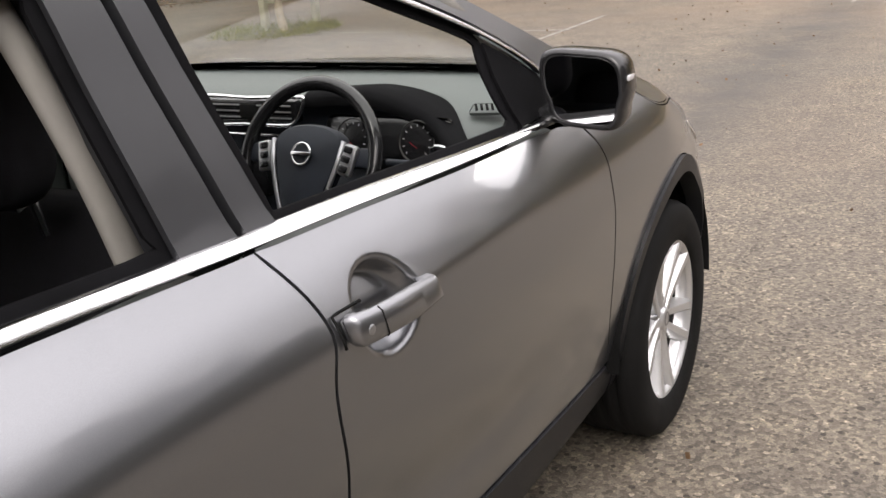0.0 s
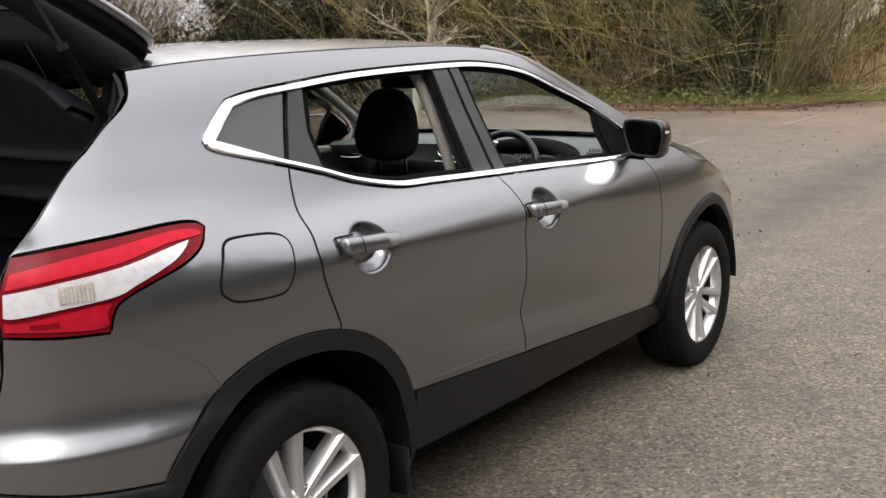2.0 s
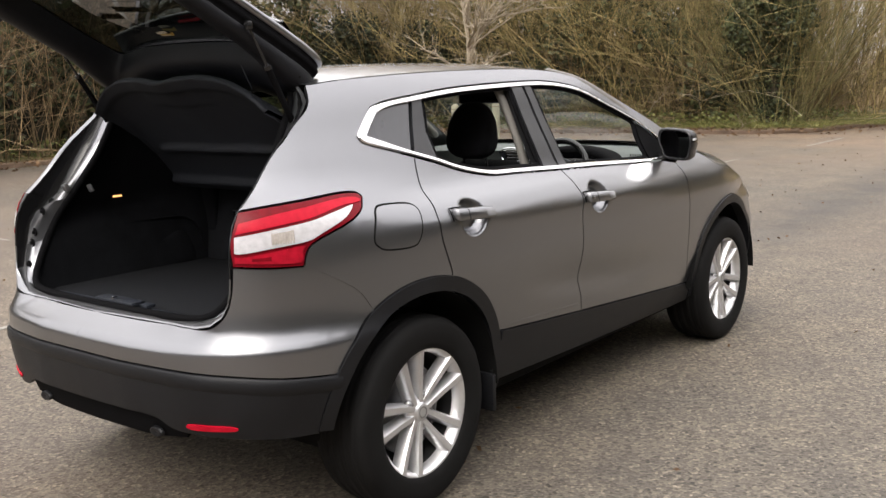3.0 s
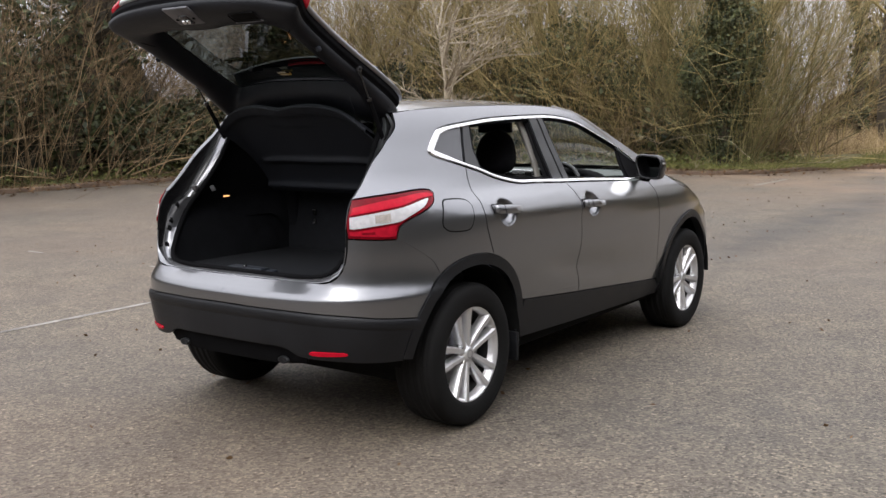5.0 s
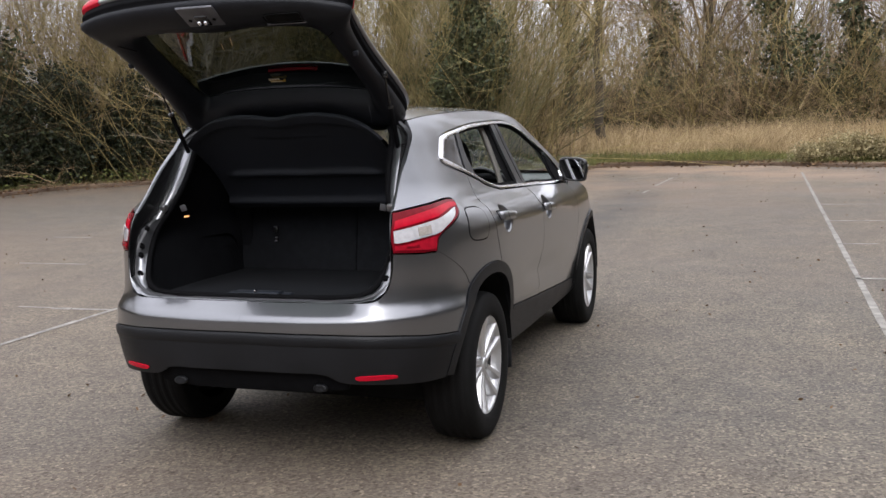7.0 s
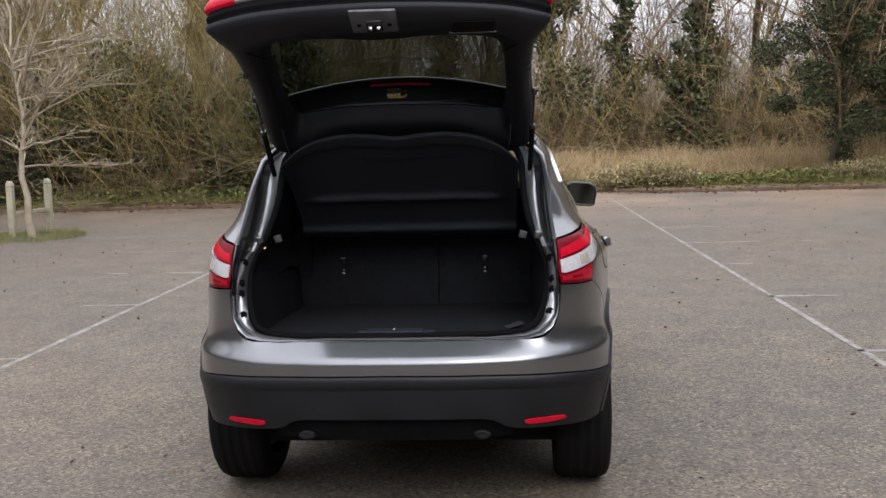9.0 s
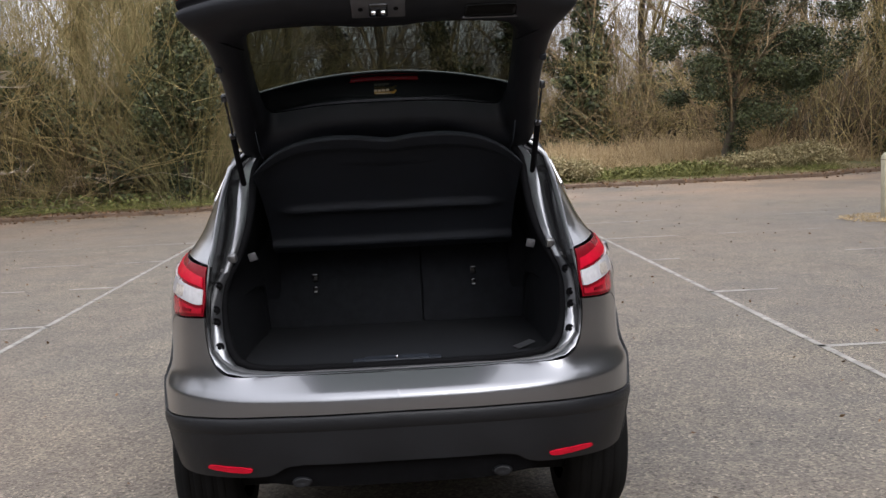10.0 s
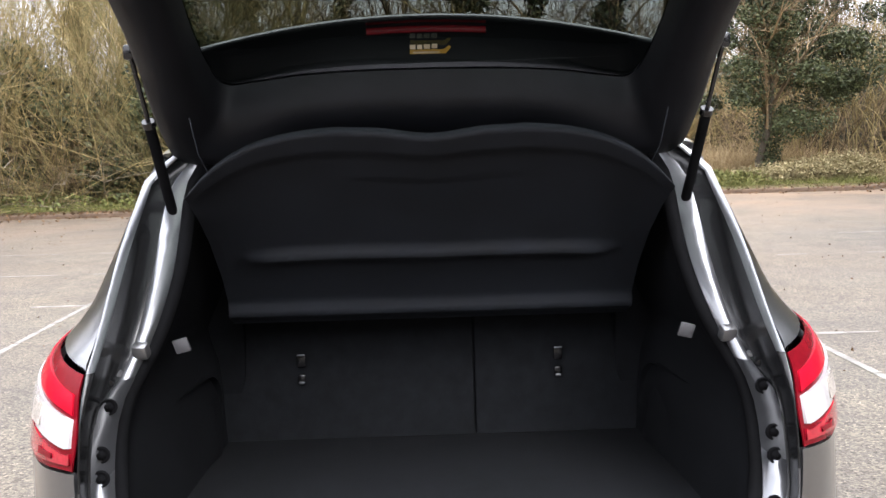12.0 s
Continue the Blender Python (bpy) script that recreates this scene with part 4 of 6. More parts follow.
def panel_data(poly, gap=0.0032, out=0.0, flange=0.014, step=0.03, crown=0.0):
    poly = shrink(poly, gap)
    lo, hi = poly.min(0), poly.max(0)
    gx, gy = np.meshgrid(np.arange(lo[0] + step / 2, hi[0], step), np.arange(lo[1] + step / 2, hi[1], step))
    g = np.stack([gx.ravel(), gy.ravel()], 1)
    g = g[inside(poly, g)] if len(g) else g
    if len(g):
        dist = np.min(np.linalg.norm(g[:, None] - poly[None], axis=2), axis=1)
        g = g[dist > step * 0.45]
    for hs, hz in SCOOPS if len(g) else ():
        if inside(poly, np.array([(hs, hz)]))[0]:
            g = g[np.hypot((g[:, 0] - hs) / .086, (g[:, 1] - hz) / .072) > 1.06]
            rr = [(hs, hz)] + [(hs + .086 * k * math.cos(a), hz + .072 * k * math.sin(a)) for k in np.linspace(.12, 1.0, 11) for a in np.linspace(0, 2 * math.pi, 29)[:-1]]
            g = np.concatenate([g, np.array(rr)])
    n = len(poly)
    pts = np.concatenate([poly, g]) if len(g) else poly
    co, _, fa, *_ = delaunay_2d_cdt([Vector(p) for p in pts], [(i, (i + 1) % n) for i in range(n)], [], 1, 1e-6)
    co = np.array([(c.x, c.y) for c in co])
    push = out
    if crown:
        dd = np.min(np.linalg.norm(co[:, None] - poly[None], axis=2), axis=1)
        push = out + crown * ease(0, 0.03, dd)
    v = skin(co[:, 0], co[:, 1], push)
    nn = skin_normal(co[:, 0], co[:, 1])
    verts, norms = list(v), list(nn)
    faces = []
    for t in fa:
        a, b, c = (co[i] for i in t)
        faces.append(tuple(t) if (b[0] - a[0]) * (c[1] - a[1]) - (b[1] - a[1]) * (c[0] - a[0]) > 0 else tuple(t[::-1]))
    if flange:
        base = skin(poly[:, 0], poly[:, 1], out)
        en = skin_normal(poly[:, 0], poly[:, 1])
        tg = np.roll(base, -1, axis=0) - np.roll(base, 1, axis=0)
        tg /= np.linalg.norm(tg, axis=1)[:, None] + 1e-9
        sd = np.cross(tg, en)
        o = len(verts)
        verts += list(base) + list(base - en * flange)
        norms += list(sd) + list(sd)
        for i in range(n):
            j = (i + 1) % n
            faces.append((o + i, o + n + i, o + n + j, o + j))
    return np.array(verts), faces, np.array(norms)


def flipped(v, f, n):
    k = np.array([-1, 1, 1])
    return v * k, [t[::-1] for t in f], n * k


def panel(name, poly, material, parent, label="", sides=(1,), **kw):
    """A panel of the body on the right (1), left (-1) or both sides as one mesh."""
    d = panel_data(poly, **kw)
    v, f, n = [], [], []
    for sd in sides:
        a, b, c = d if sd > 0 else flipped(*d)
        f += [tuple(i + sum(map(len, v)) for i in t) for t in b]
        v.append(a)
        n.append(c)
    return mesh_object(name, np.concatenate(v), f, material, parent, label, np.concatenate(n))


def strip(name, path, width, height, material, parent, sd=1, closed=False, out=0.0, label=""):
    """A raised trim strip that follows a path on the body."""
    p = np.array(path, float)
    if closed:
        t = np.roll(p, -1, axis=0) - np.roll(p, 1, axis=0)
    else:
        t = np.gradient(p, axis=0)
    t /= np.linalg.norm(t, axis=1)[:, None] + 1e-9
    q = np.stack([-t[:, 1], t[:, 0]], 1)
    w = np.broadcast_to(np.asarray(width, float), (len(p),))[:, None]
    loops = []
    for off, h in ((-.5, -.004), (-.5, height * .5), (-.34, height), (0, height * 1.12), (.34, height), (.5, height * .5), (.5, -.004)):
        c = p + q * w * off
        loops.append(skin(c[:, 0], c[:, 1], out + h))
    loops = [[lp[i] for lp in loops] for i in range(len(p))]
    if closed:
        loops.append(loops[0])
    v, f = rings(loops, closed=False)
    v = np.array(v)
    if sd < 0:
        v, f = v * np.array([-1, 1, 1]), [t[::-1] for t in f]
    ob = mesh_object(name, v, f, material, parent, label)
    ob.data.set_sharp_from_angle(angle=radians(38))
    return ob


def arc(cy, cz, r, a0, a1, n=28, ry=1.0):
    return [(cy + r * ry * math.cos(radians(a0 + (a1 - a0) * i / n)), cz + r * math.sin(radians(a0 + (a1 - a0) * i / n))) for i in range(n + 1)]


# ---- car: outlines in (s, z) ----
AXLE_R, AXLE_F = (0.0, 0.347), (2.646, 0.342)
MID_S = RUN[0] - .006
BELT_REAR = catmull([(.128, 1.229), (.231, 1.199), (.333, 1.165), (.443, 1.14), (.54, 1.126), (.687, 1.12), (.995, 1.105)])
BELT_FRONT = catmull([(.995, 1.105), (1.263, 1.094), (1.53, 1.08), (1.80, 1.068), (1.93, 1.062)])
C_SEAM = catmull([(.128, 1.229), (.111, 1.174), (.090, 1.09), (.077, 1.04), (.077, .98), (.088, .93), (.125, .832)])
FLAP = [(-.190, 1.065), (-.172, 1.088), (-.135, 1.096), (-.03, 1.090), (.004, 1.070), (-.004, 1.02), (-.028, .968), (-.065, .950), (-.165, .954), (-.205, .970), (-.218, .998)]
B_SEAM = catmull([(.995, 1.105), (1.024, 1.006), (1.004, .917), (1.012, .808), (1.036, .655), (1.082, .488)])
A_SEAM = catmull([(2.03, 1.045), (2.066, .98), (2.068, .89), (2.09, .76), (2.14, .60), (2.185, .47), (2.19, .40)])
DLO_TOP = catmull([(-.108, 1.314), (-.058, 1.360), (-.008, 1.401), (.012, 1.411), (.09, 1.427), (.231, 1.441), (.515, 1.463), (.963, 1.474), (1.18, 1.468), (1.39, 1.438), (1.586, 1.37), (1.79, 1.29), (1.95, 1.205), (2.03, 1.14)])
DLO_TAIL = catmull([(.128, 1.229), (-.053, 1.283), (-.095, 1.298), (-.108, 1.314)])
ROOF_EDGE = catmull([(-.26, 1.492), (-.05, 1.508), (.30, 1.522), (.70, 1.528), (1.10, 1.523), (1.38, 1.492), (1.66, 1.40), (1.95, 1.275), (2.22, 1.145), (2.38, 1.075)])
APERTURE = catmull([(-.26, 1.492), (-.30, 1.41), (-.50, 1.30), (-.64, 1.195), (-.715, 1.122)])
LAMP_TOP = catmull([(-.715, 1.122), (-.60, 1.132), (-.40, 1.144), (-.28, 1.149), (-.219, 1.144), (-.20, 1.130)])
LAMP_UNDER = catmull([(-.20, 1.130), (-.234, 1.092), (-.30, 1.06), (-.41, 1.027), (-.463, 1.005), (-.482, .98), (-.492, .945)])
LAMP_BASE = catmull([(-.492, .945), (-.60, .948), (-.735, .957)])
LAMP_EDGE = catmull([(-.735, .957), (-.742, 1.03), (-.715, 1.122)])
REAR_ARC = arc(*AXLE_R, .487, 75.5, 24)
def front_ring(r, a0, a1, n=28):
    """The front arch, drawing in towards the sill behind the wheel."""
    out = []
    for i in range(n + 1):
        a = a0 + (a1 - a0) * i / n
        k = r - .075 * float(ease(126, 174, a))
        out.append((AXLE_F[0] + k * .98 * math.cos(radians(a)), AXLE_F[1] + k * math.sin(radians(a))))
    return out


FRONT_ARC = front_ring(.475, 168, 20)
BUMPER_SEAM = catmull([(-.492, .945), (-.41, .905), (-.30, .84), (-.245, .766)])
BUMPER_LINE = catmull([(-.405, .597), (-.58, .612), (-.78, .632), (-1.05, .643), (MID_S, .648)])
LEDGE = catmull([(-.735, .957), (-.746, .87), (-.775, .805), (-.84, .768), (-.98, .762), (-1.2, .762), (MID_S, .762)])
WING_TOP = catmull([(2.03, 1.045), (2.18, 1.075), (2.30, 1.076), (2.38, 1.058), (2.50, .998), (2.60, .977), (2.72, .966), (2.85, .945), (3.0, .90), (3.10, .865), (3.28, .80), (3.5, .73)])

car = thing("car", "dark grey crossover car with its tailgate raised", "car")

for sd in (1, -1):
    S = (sd,)
    # doors
    door = panel("rear_door", outline(BELT_REAR, B_SEAM, [(1.07, .488), (.47, .540)], REAR_ARC[::-1], C_SEAM[::-1]), PAINT, car, "", S)
    strip("sill_crease", [(s, .555 - .055 * (s - .5)) for s in np.linspace(.52, 1.05, 12)], .012, .0015, PAINT, door, sd)
    fdoor = panel("front_door", outline(BELT_FRONT, [(2.03, 1.045)], A_SEAM, B_SEAM[::-1]), PAINT, car, "", S)
    # quarter panel with the pillar, rail and lamp surround
    quarter = panel("quarter_panel", outline(C_SEAM[::-1], DLO_TAIL, DLO_TOP, [(2.05, 1.06), (2.38, 1.075)], ROOF_EDGE[::-1], APERTURE, LAMP_TOP, LAMP_UNDER, BUMPER_SEAM, arc(*AXLE_R, .487, 120, 75.5, 12)), PAINT, car, "", S)
    if sd > 0:
        panel("fuel_flap", outline(catmull(FLAP, 4, True)), PAINT, quarter, "", S, out=.002, flange=.006)
        strip("flap_gap", catmull(FLAP, 5, True), .006, .0006, DARK, quarter, sd, True)
    panel("front_wing", outline(WING_TOP, [(3.5, .60), (3.2, .46)], FRONT_ARC[::-1], [(2.26, .40), (2.2, .40)], A_SEAM[::-1]), PAINT, car, "", S)
    # dark cladding
    panel("sill_cladding", outline([(.47, .540), (1.07, .488), (2.19, .400), (2.27, .33), (2.26, .290), (1.1, .315), (.435, .335), (.455, .42)]), CLADDING, car, "", S, out=.006, flange=.09)
    panel("rear_arch_cladding", outline(arc(*AXLE_R, .49, 172, -8, 48), arc(*AXLE_R, .432, -8, 172, 48)), CLADDING, car, "", S, out=.009, flange=.055, step=.025)
    panel("front_arch_cladding", outline(front_ring(.478, 186, -2, 46), front_ring(.424, -2, 186, 46)), CLADDING, car, "", S, out=.010, flange=.05, step=.025)
    # window surround
    dlo = shrink(outline(DLO_TAIL, DLO_TOP, [(2.02, 1.10), (1.93, 1.062)], BELT_FRONT[::-1], BELT_REAR[::-1]), .012)
    for _ in range(10):
        tail = (dlo[:, 0] < .06)[:, None]
        dlo = np.where(tail, (np.roll(dlo, 1, axis=0) + 2 * dlo + np.roll(dlo, -1, axis=0)) / 4, dlo)
    CHROME_W = .017 + .013 * ease(.12, -.06, dlo[:, 0]) - .006 * ease(1.35, 1.9, dlo[:, 0])
    strip("window_chrome", dlo, CHROME_W, .010, CHROME, quarter, sd, True, label="bright chrome window surround")
    gl = panel("quarter_glass", outline(DLO_TAIL[::-1][:-1], [(.128, 1.229), (.225, 1.44)], [p for p in DLO_TOP[::-1] if p[0] < .22]), TINTED, quarter, "dark privacy glass", S, gap=.009, out=-.004, flange=.004)
    panel("pillar_cover", outline([(.133, 1.24), (.25, 1.20), (.243, 1.31), (.288, 1.45), (.228, 1.445)]), PILLAR_FILM, door, "", S, gap=.004, out=.001, flange=.05)
    panel("pillar_cover", outline([(.885, 1.12), (.99, 1.115), (.957, 1.462), (.872, 1.46)]), PILLAR_FILM, door, "", S, gap=.004, out=.002, flange=.05)
    panel("pillar_cover", outline([(1.0, 1.115), (1.065, 1.112), (1.022, 1.458), (.967, 1.462)]), PILLAR_FILM, fdoor, "", S, gap=.004, out=.002, flange=.05)
    panel("mirror_corner", outline([(1.80, 1.085), (1.93, 1.085), (2.0, 1.12), (1.98, 1.165), (1.87, 1.225), (1.81, 1.252), (1.795, 1.19)]), SEAL, fdoor, "", S, gap=.004, out=.0, flange=.012)
    hole_r = outline([(.25, 1.218)], [p for p in BELT_REAR if .27 < p[0] < .87] + np.array((0, .012)), [(.885, 1.13), (.875, 1.452)], [p for p in DLO_TOP[::-1] if .3 < p[0] < .87] - np.array((0, .014)), [(.288, 1.432), (.245, 1.31)])
    strip("window_seal", shrink(hole_r, .006), .026, .004, SEAL, door, sd, True, -.012)
    hole_f = outline([(1.06, 1.12)], [p for p in BELT_FRONT if 1.08 < p[0] < 1.79] + np.array((0, .006)), [(1.80, 1.092), (1.795, 1.19), (1.815, 1.25)], [p for p in DLO_TOP[::-1] if 1.04 < p[0] < 1.80] - np.array((0, .014)), [(1.03, 1.45)])
    strip("window_seal", shrink(hole_f, .008), .028, .004, SEAL, fdoor, sd, True, -.012)
    if sd < 0:
        panel("window_glass", hole_r, GLASS, door, "clear door glass", S, gap=-.002, out=-.02, flange=0)
        panel("window_glass", hole_f, GLASS, fdoor, "clear door glass", S, gap=-.002, out=-.02, flange=0)

    for path in (C_SEAM, B_SEAM, A_SEAM):
        strip("door_seam", path, .022, .001, DARK, quarter, sd, False, -.011)
    # door pulls in their scoops
    for dr, sh, zh in ((door, .260, 1.012), (fdoor, 1.150, .970)):
        rows = []
        for u in np.concatenate([np.linspace(-1, -.93, 5), np.linspace(-.9, .9, 20), np.linspace(.93, 1, 5)]):
            cs, cz = sh + .108 * u, zh + .012 - .006 * u
            wd = (.0215 - .004 * float(ease(.1, 1, u))) * (1 - .35 * max(0, (abs(u) - .93) / .07) ** 2)
            lift = .026 + .008 * (1 - u * u) - .014 * max(0, (abs(u) - .9) / .1) ** 2
            base = .002 if abs(u) > .62 else .014
            row = []
            for q, h in ((-.80, base), (-1, base + .006), (-.96, lift - .005), (-.72, lift), (.72, lift), (.96, lift - .006), (1, base + .006), (.80, base)):
                k = np.array(flat(cs, cz, h + .006 * max(0, -q) - .005 * max(0, q))) + np.array((0, 0, wd * q))
                row.append(k * np.array((sd, 1, 1)))
            rows.append(row if sd > 0 else row[::-1])
        v, f = rings(rows, closed=True, caps=True)
        hp = mesh_object("door_handle", v, f, PAINT, dr)
        hp.data.set_sharp_from_angle(angle=radians(50))
        jl = [np.array(flat(sh - .055, zh + .0149, h)) + np.array((0, 0, .0215 * q)) for q, h in ((-.96, .0338), (-.72, .0366), (.72, .0286), (.96, .0214))]
        v, f = tube_path([p * np.array((sd, 1, 1)) for p in jl], .0012, 5)
        mesh_object("handle_joint", v, f, DARK, hp)
        ends = [np.array(flat(sh - .116, zh + .018 + .024 * q, .004)) for q in (-.9, -.4, .4, .9)] + [np.array(flat(sh - .116 + .05 * k, zh + .0175 + .0235 - .002 * k, .004)) for k in (.3, .8, 1.3)]
        v, f = tube_path([p * np.array((sd, 1, 1)) for p in ends], .0022, 6)
        mesh_object("handle_gasket", v, f, DARK, dr)
        if dr is fdoor and sd > 0:
            c = np.array(flat(sh - .084, zh + .0145, .0300))
            v, f = lathe([(0, .0001), (.001, .006), (-.001, .008)], 16)
            mesh_object("key_barrel", np.array(v) + c, f, STEEL, hp)

    # tail lamp
    lamp_poly = outline(LAMP_TOP, LAMP_UNDER, LAMP_BASE, LAMP_EDGE)
    lamp = panel("tail_lamp", lamp_poly, DEEP_RED, car, "red and white wraparound tail lamp", S, gap=.004, out=.003, flange=.003, step=.02)
    panel("red_lens", outline(catmull([(-.712, 1.090), (-.60, 1.108), (-.42, 1.128), (-.29, 1.138), (-.228, 1.132), (-.225, 1.115), (-.32, 1.108), (-.45, 1.085), (-.60, 1.068), (-.725, 1.052)], 4)), RED_LENS, lamp, "", S, out=.007, flange=.004, step=.02)
    panel("white_lens", outline(catmull([(-.727, 1.050), (-.60, 1.066), (-.45, 1.083), (-.32, 1.106), (-.26, 1.112), (-.31, 1.075), (-.42, 1.036), (-.475, 1.018), (-.60, 1.006), (-.70, .995), (-.728, .998)], 4)), CLEAR_LENS, lamp, "", S, out=.009, flange=.006, step=.02)
    panel("ribbed_lens", outline([(-.60, 1.018), (-.515, 1.027), (-.515, 1.062), (-.60, 1.053)]), AMBER_LENS, lamp, "", S, out=.0115, flange=.003, step=.02)
    for k in range(9):
        u = -.594 + .009 * k
        strip("lens_rib", [(u, 1.020), (u, 1.056)], .005, .0012, AMBER_LENS, lamp, sd, False, .0112)
    panel("lower_red_lens", outline(catmull([(-.727, .993), (-.70, .990), (-.60, 1.001), (-.485, 1.012), (-.492, .99), (-.502, .957), (-.60, .960), (-.728, .968)], 3)), CRIMSON, lamp, "", S, out=.007, flange=.004, step=.02)
    panel("reflector_block", outline([(-.67, .972), (-.60, .970), (-.60, .988), (-.67, .985)]), DEEP_RED, lamp, "", S, out=.010, flange=.003, step=.02)
    # head lamp
    panel("head_lamp", outline(catmull([(3.14, .820), (3.2, .80), (3.3, .775), (3.45, .725), (3.46, .68), (3.3, .705), (3.2, .735), (3.15, .775)], 4, True)), AMBER_LENS, car, "clear head lamp", S, out=.004, flange=.01, step=.03)

    # door mirror
    mir = new("door_mirror")
    mir.parent = car
    def mirror_ring(k, u):
        row = []
        for a in np.linspace(0, 2 * math.pi, 41)[:-1]:
            cx, cz = math.copysign(abs(math.cos(a)) ** .45, math.cos(a)), math.copysign(abs(math.sin(a)) ** .45, math.sin(a))
            dx, dz = k * (.088 * cx - .008 * cz - (.012 * cx if cz < 0 else 0)), k * (.074 * cz - .006 * cx)
            row.append((sd * (.893 + dx), 1.868 + u + .11 * dz, 1.147 + dz))
        return row if sd > 0 else row[::-1]

    v, f = rings([mirror_ring(k, u) for k, u in ((.85, .004), (.96, 0), (1.02, .012), (1.03, .04), (.98, .075), (.84, .105), (.5, .125), (.04, .13))])
    mesh_object("mirror_housing", v, [t[::-1] for t in f], GLOSS_BLACK, mir)
    mesh_object("mirror_glass", mirror_ring(.85, .0035), [tuple(range(40))], MIRROR, mir, "mirror glass", smooth=False)
    part("mirror_arm", rounded_box((.10, .06, .034), (sd * .805, 1.925, 1.088), .012, (0, -8 * sd, 0)), GLOSS_BLACK, mir)
    part("mirror_indicator", rounded_box((.006, .034, .011), (sd * .984, 1.895, 1.170), .0025), CLEAR_LENS, mir)

# bumper
for sd in (1, -1):
    strip("bumper_joint", BUMPER_SEAM, .014, .0005, PAINT, car, sd, False, -.003)
bumper = panel("rear_bumper", outline(BUMPER_SEAM, arc(*AXLE_R, .487, 120, 147, 10), BUMPER_LINE, LEDGE[::-1], LAMP_BASE[::-1]), PAINT, car, "dark grey painted rear bumper", (1, -1), step=.016)
panel("bumper_apron", outline(BUMPER_LINE, [(MID_S, .480), (-1.10, .478)], catmull([(-1.10, .478), (-1.04, .468), (-.97, .436), (-.80, .424), (-.62, .412), (-.478, .408)]), arc(*AXLE_R, .487, 172, 149, 10)), CLADDING, bumper, "textured black lower bumper", (1, -1), out=.006, step=.025)
panel("lower_valance", outline([(MID_S, .50), (-1.06, .50), (-.94, .46), (-.96, .40), (-1.1, .385), (MID_S, .385)]), SEAL, bumper, "", (1, -1), out=-.022)
for sd in (1, -1):
    strip("apron_lip", [(s, z - .027) for s, z in BUMPER_LINE], .050, .011, CLADDING, bumper, sd)
    panel("bumper_reflector", outline(catmull([(-.905, .448), (-.80, .448), (-.745, .452), (-.76, .470), (-.90, .472), (-.925, .462)], 3, True)), RED_LENS, bumper, "red bumper reflector", (sd,), out=.012, flange=.01, step=.02)
    v, f = lathe([(-.012, .0), (-.004, .016), (-.006, .020), (-.03, .022)], 20)
    v = [(sd * .33 + b * 1.5, -.752 - a * .5, .412 + c * .8) for a, b, c in v]
    mesh_object("parking_hook_cover", v, f, CLADDING, bumper)

# roof, windscreen, bonnet
def surface(name, curve_a, curve_b, bow, material, parent, n=22, label="", nb=None):
    """A bowed sheet between two side curves mirrored over the car's middle; bow lifts its middle."""
    loops = []
    for p, q in zip(curve_a, curve_b):
        loops.append([Vector(p).lerp(Vector(q), i / n) + Vector(bow(p)) * (1 - (2 * i / n - 1) ** 2) for i in range(n + 1)])
    v, f = rings(loops, closed=False)
    return mesh_object(name, v, f, material, parent, label)


roof_pts = [p for p in ROOF_EDGE if p[0] < 1.42]
ra = [skin(np.array(s), np.array(z), np.array(0.0)) for s, z in roof_pts]
mir3 = lambda pts: [(-p[0], p[1], p[2]) for p in pts]
surface("roof", ra, mir3(ra), lambda p: (0, .10 * ease(1.0, 1.4, p[1]) - .03 * ease(.2, -.3, p[1]), .040 - .004 * ease(1.0, 1.5, p[1]) - .008 * ease(0, -.3, p[1])), PAINT, car, 28)
hl = [(p[0] * .96, p[1], p[2] - .03) for p in ra if p[1] > .05]
surface("headlining", hl, mir3(hl), lambda p: (0, .08 * ease(1.0, 1.4, p[1]), .05), BEIGE, car, 16, "pale fabric headlining")
ws_side = [skin(np.array(s), np.array(z), np.array(-.004)) for s, z in ROOF_EDGE if s > 1.36]
surface("windscreen", ws_side, mir3(ws_side), lambda p: (0, .10 + .12 * ease(1.4, 2.2, p[1]), .037 * (1 - ease(1.4, 2.3, p[1]))), GLASS, car, 24, "clear windscreen")
bt = [(s, z) for s, z in WING_TOP if s > 2.28]
ba = [skin(np.array(s), np.array(z), np.array(-.002)) for s, z in bt]
bonnet_loops = []
for p in ba:
    up = .05 + .055 * float(ease(2.36, 2.52, p[1])) - .035 * float(ease(2.75, 3.15, p[1]))
    bonnet_loops.append([(p[0] * u, p[1] + (.03 + .08 * float(ease(2.9, 3.4, p[1]))) * (1 - u * u), p[2] + up * (1 - abs(u) ** 5) ** .8) for u in np.sin(np.linspace(-1, 1, 41) * math.pi / 2)])
v, f = rings(bonnet_loops, closed=False)
mesh_object("bonnet", v, [t[::-1] for t in f], PAINT, car)
for sd in (1, -1):
    strip("bonnet_seam", [q for q in WING_TOP if 2.3 < q[0] < 3.2], .012, .001, DARK, car, sd, False, -.004)
panel("front_bumper", outline([(3.0, .46), (3.2, .47), (3.5, .62), (3.5, .79), (4.0, .76), (4.5, .74), (4.5, .25), (3.02, .25)]), PAINT, car, "", (1, -1))
part("underbody", merge(rounded_box((1.40, 3.3, .22), (0, 1.4, .33), .05), rounded_box((1.05, .86, .14), (0, -.20, .49), .05)), DARK, car)
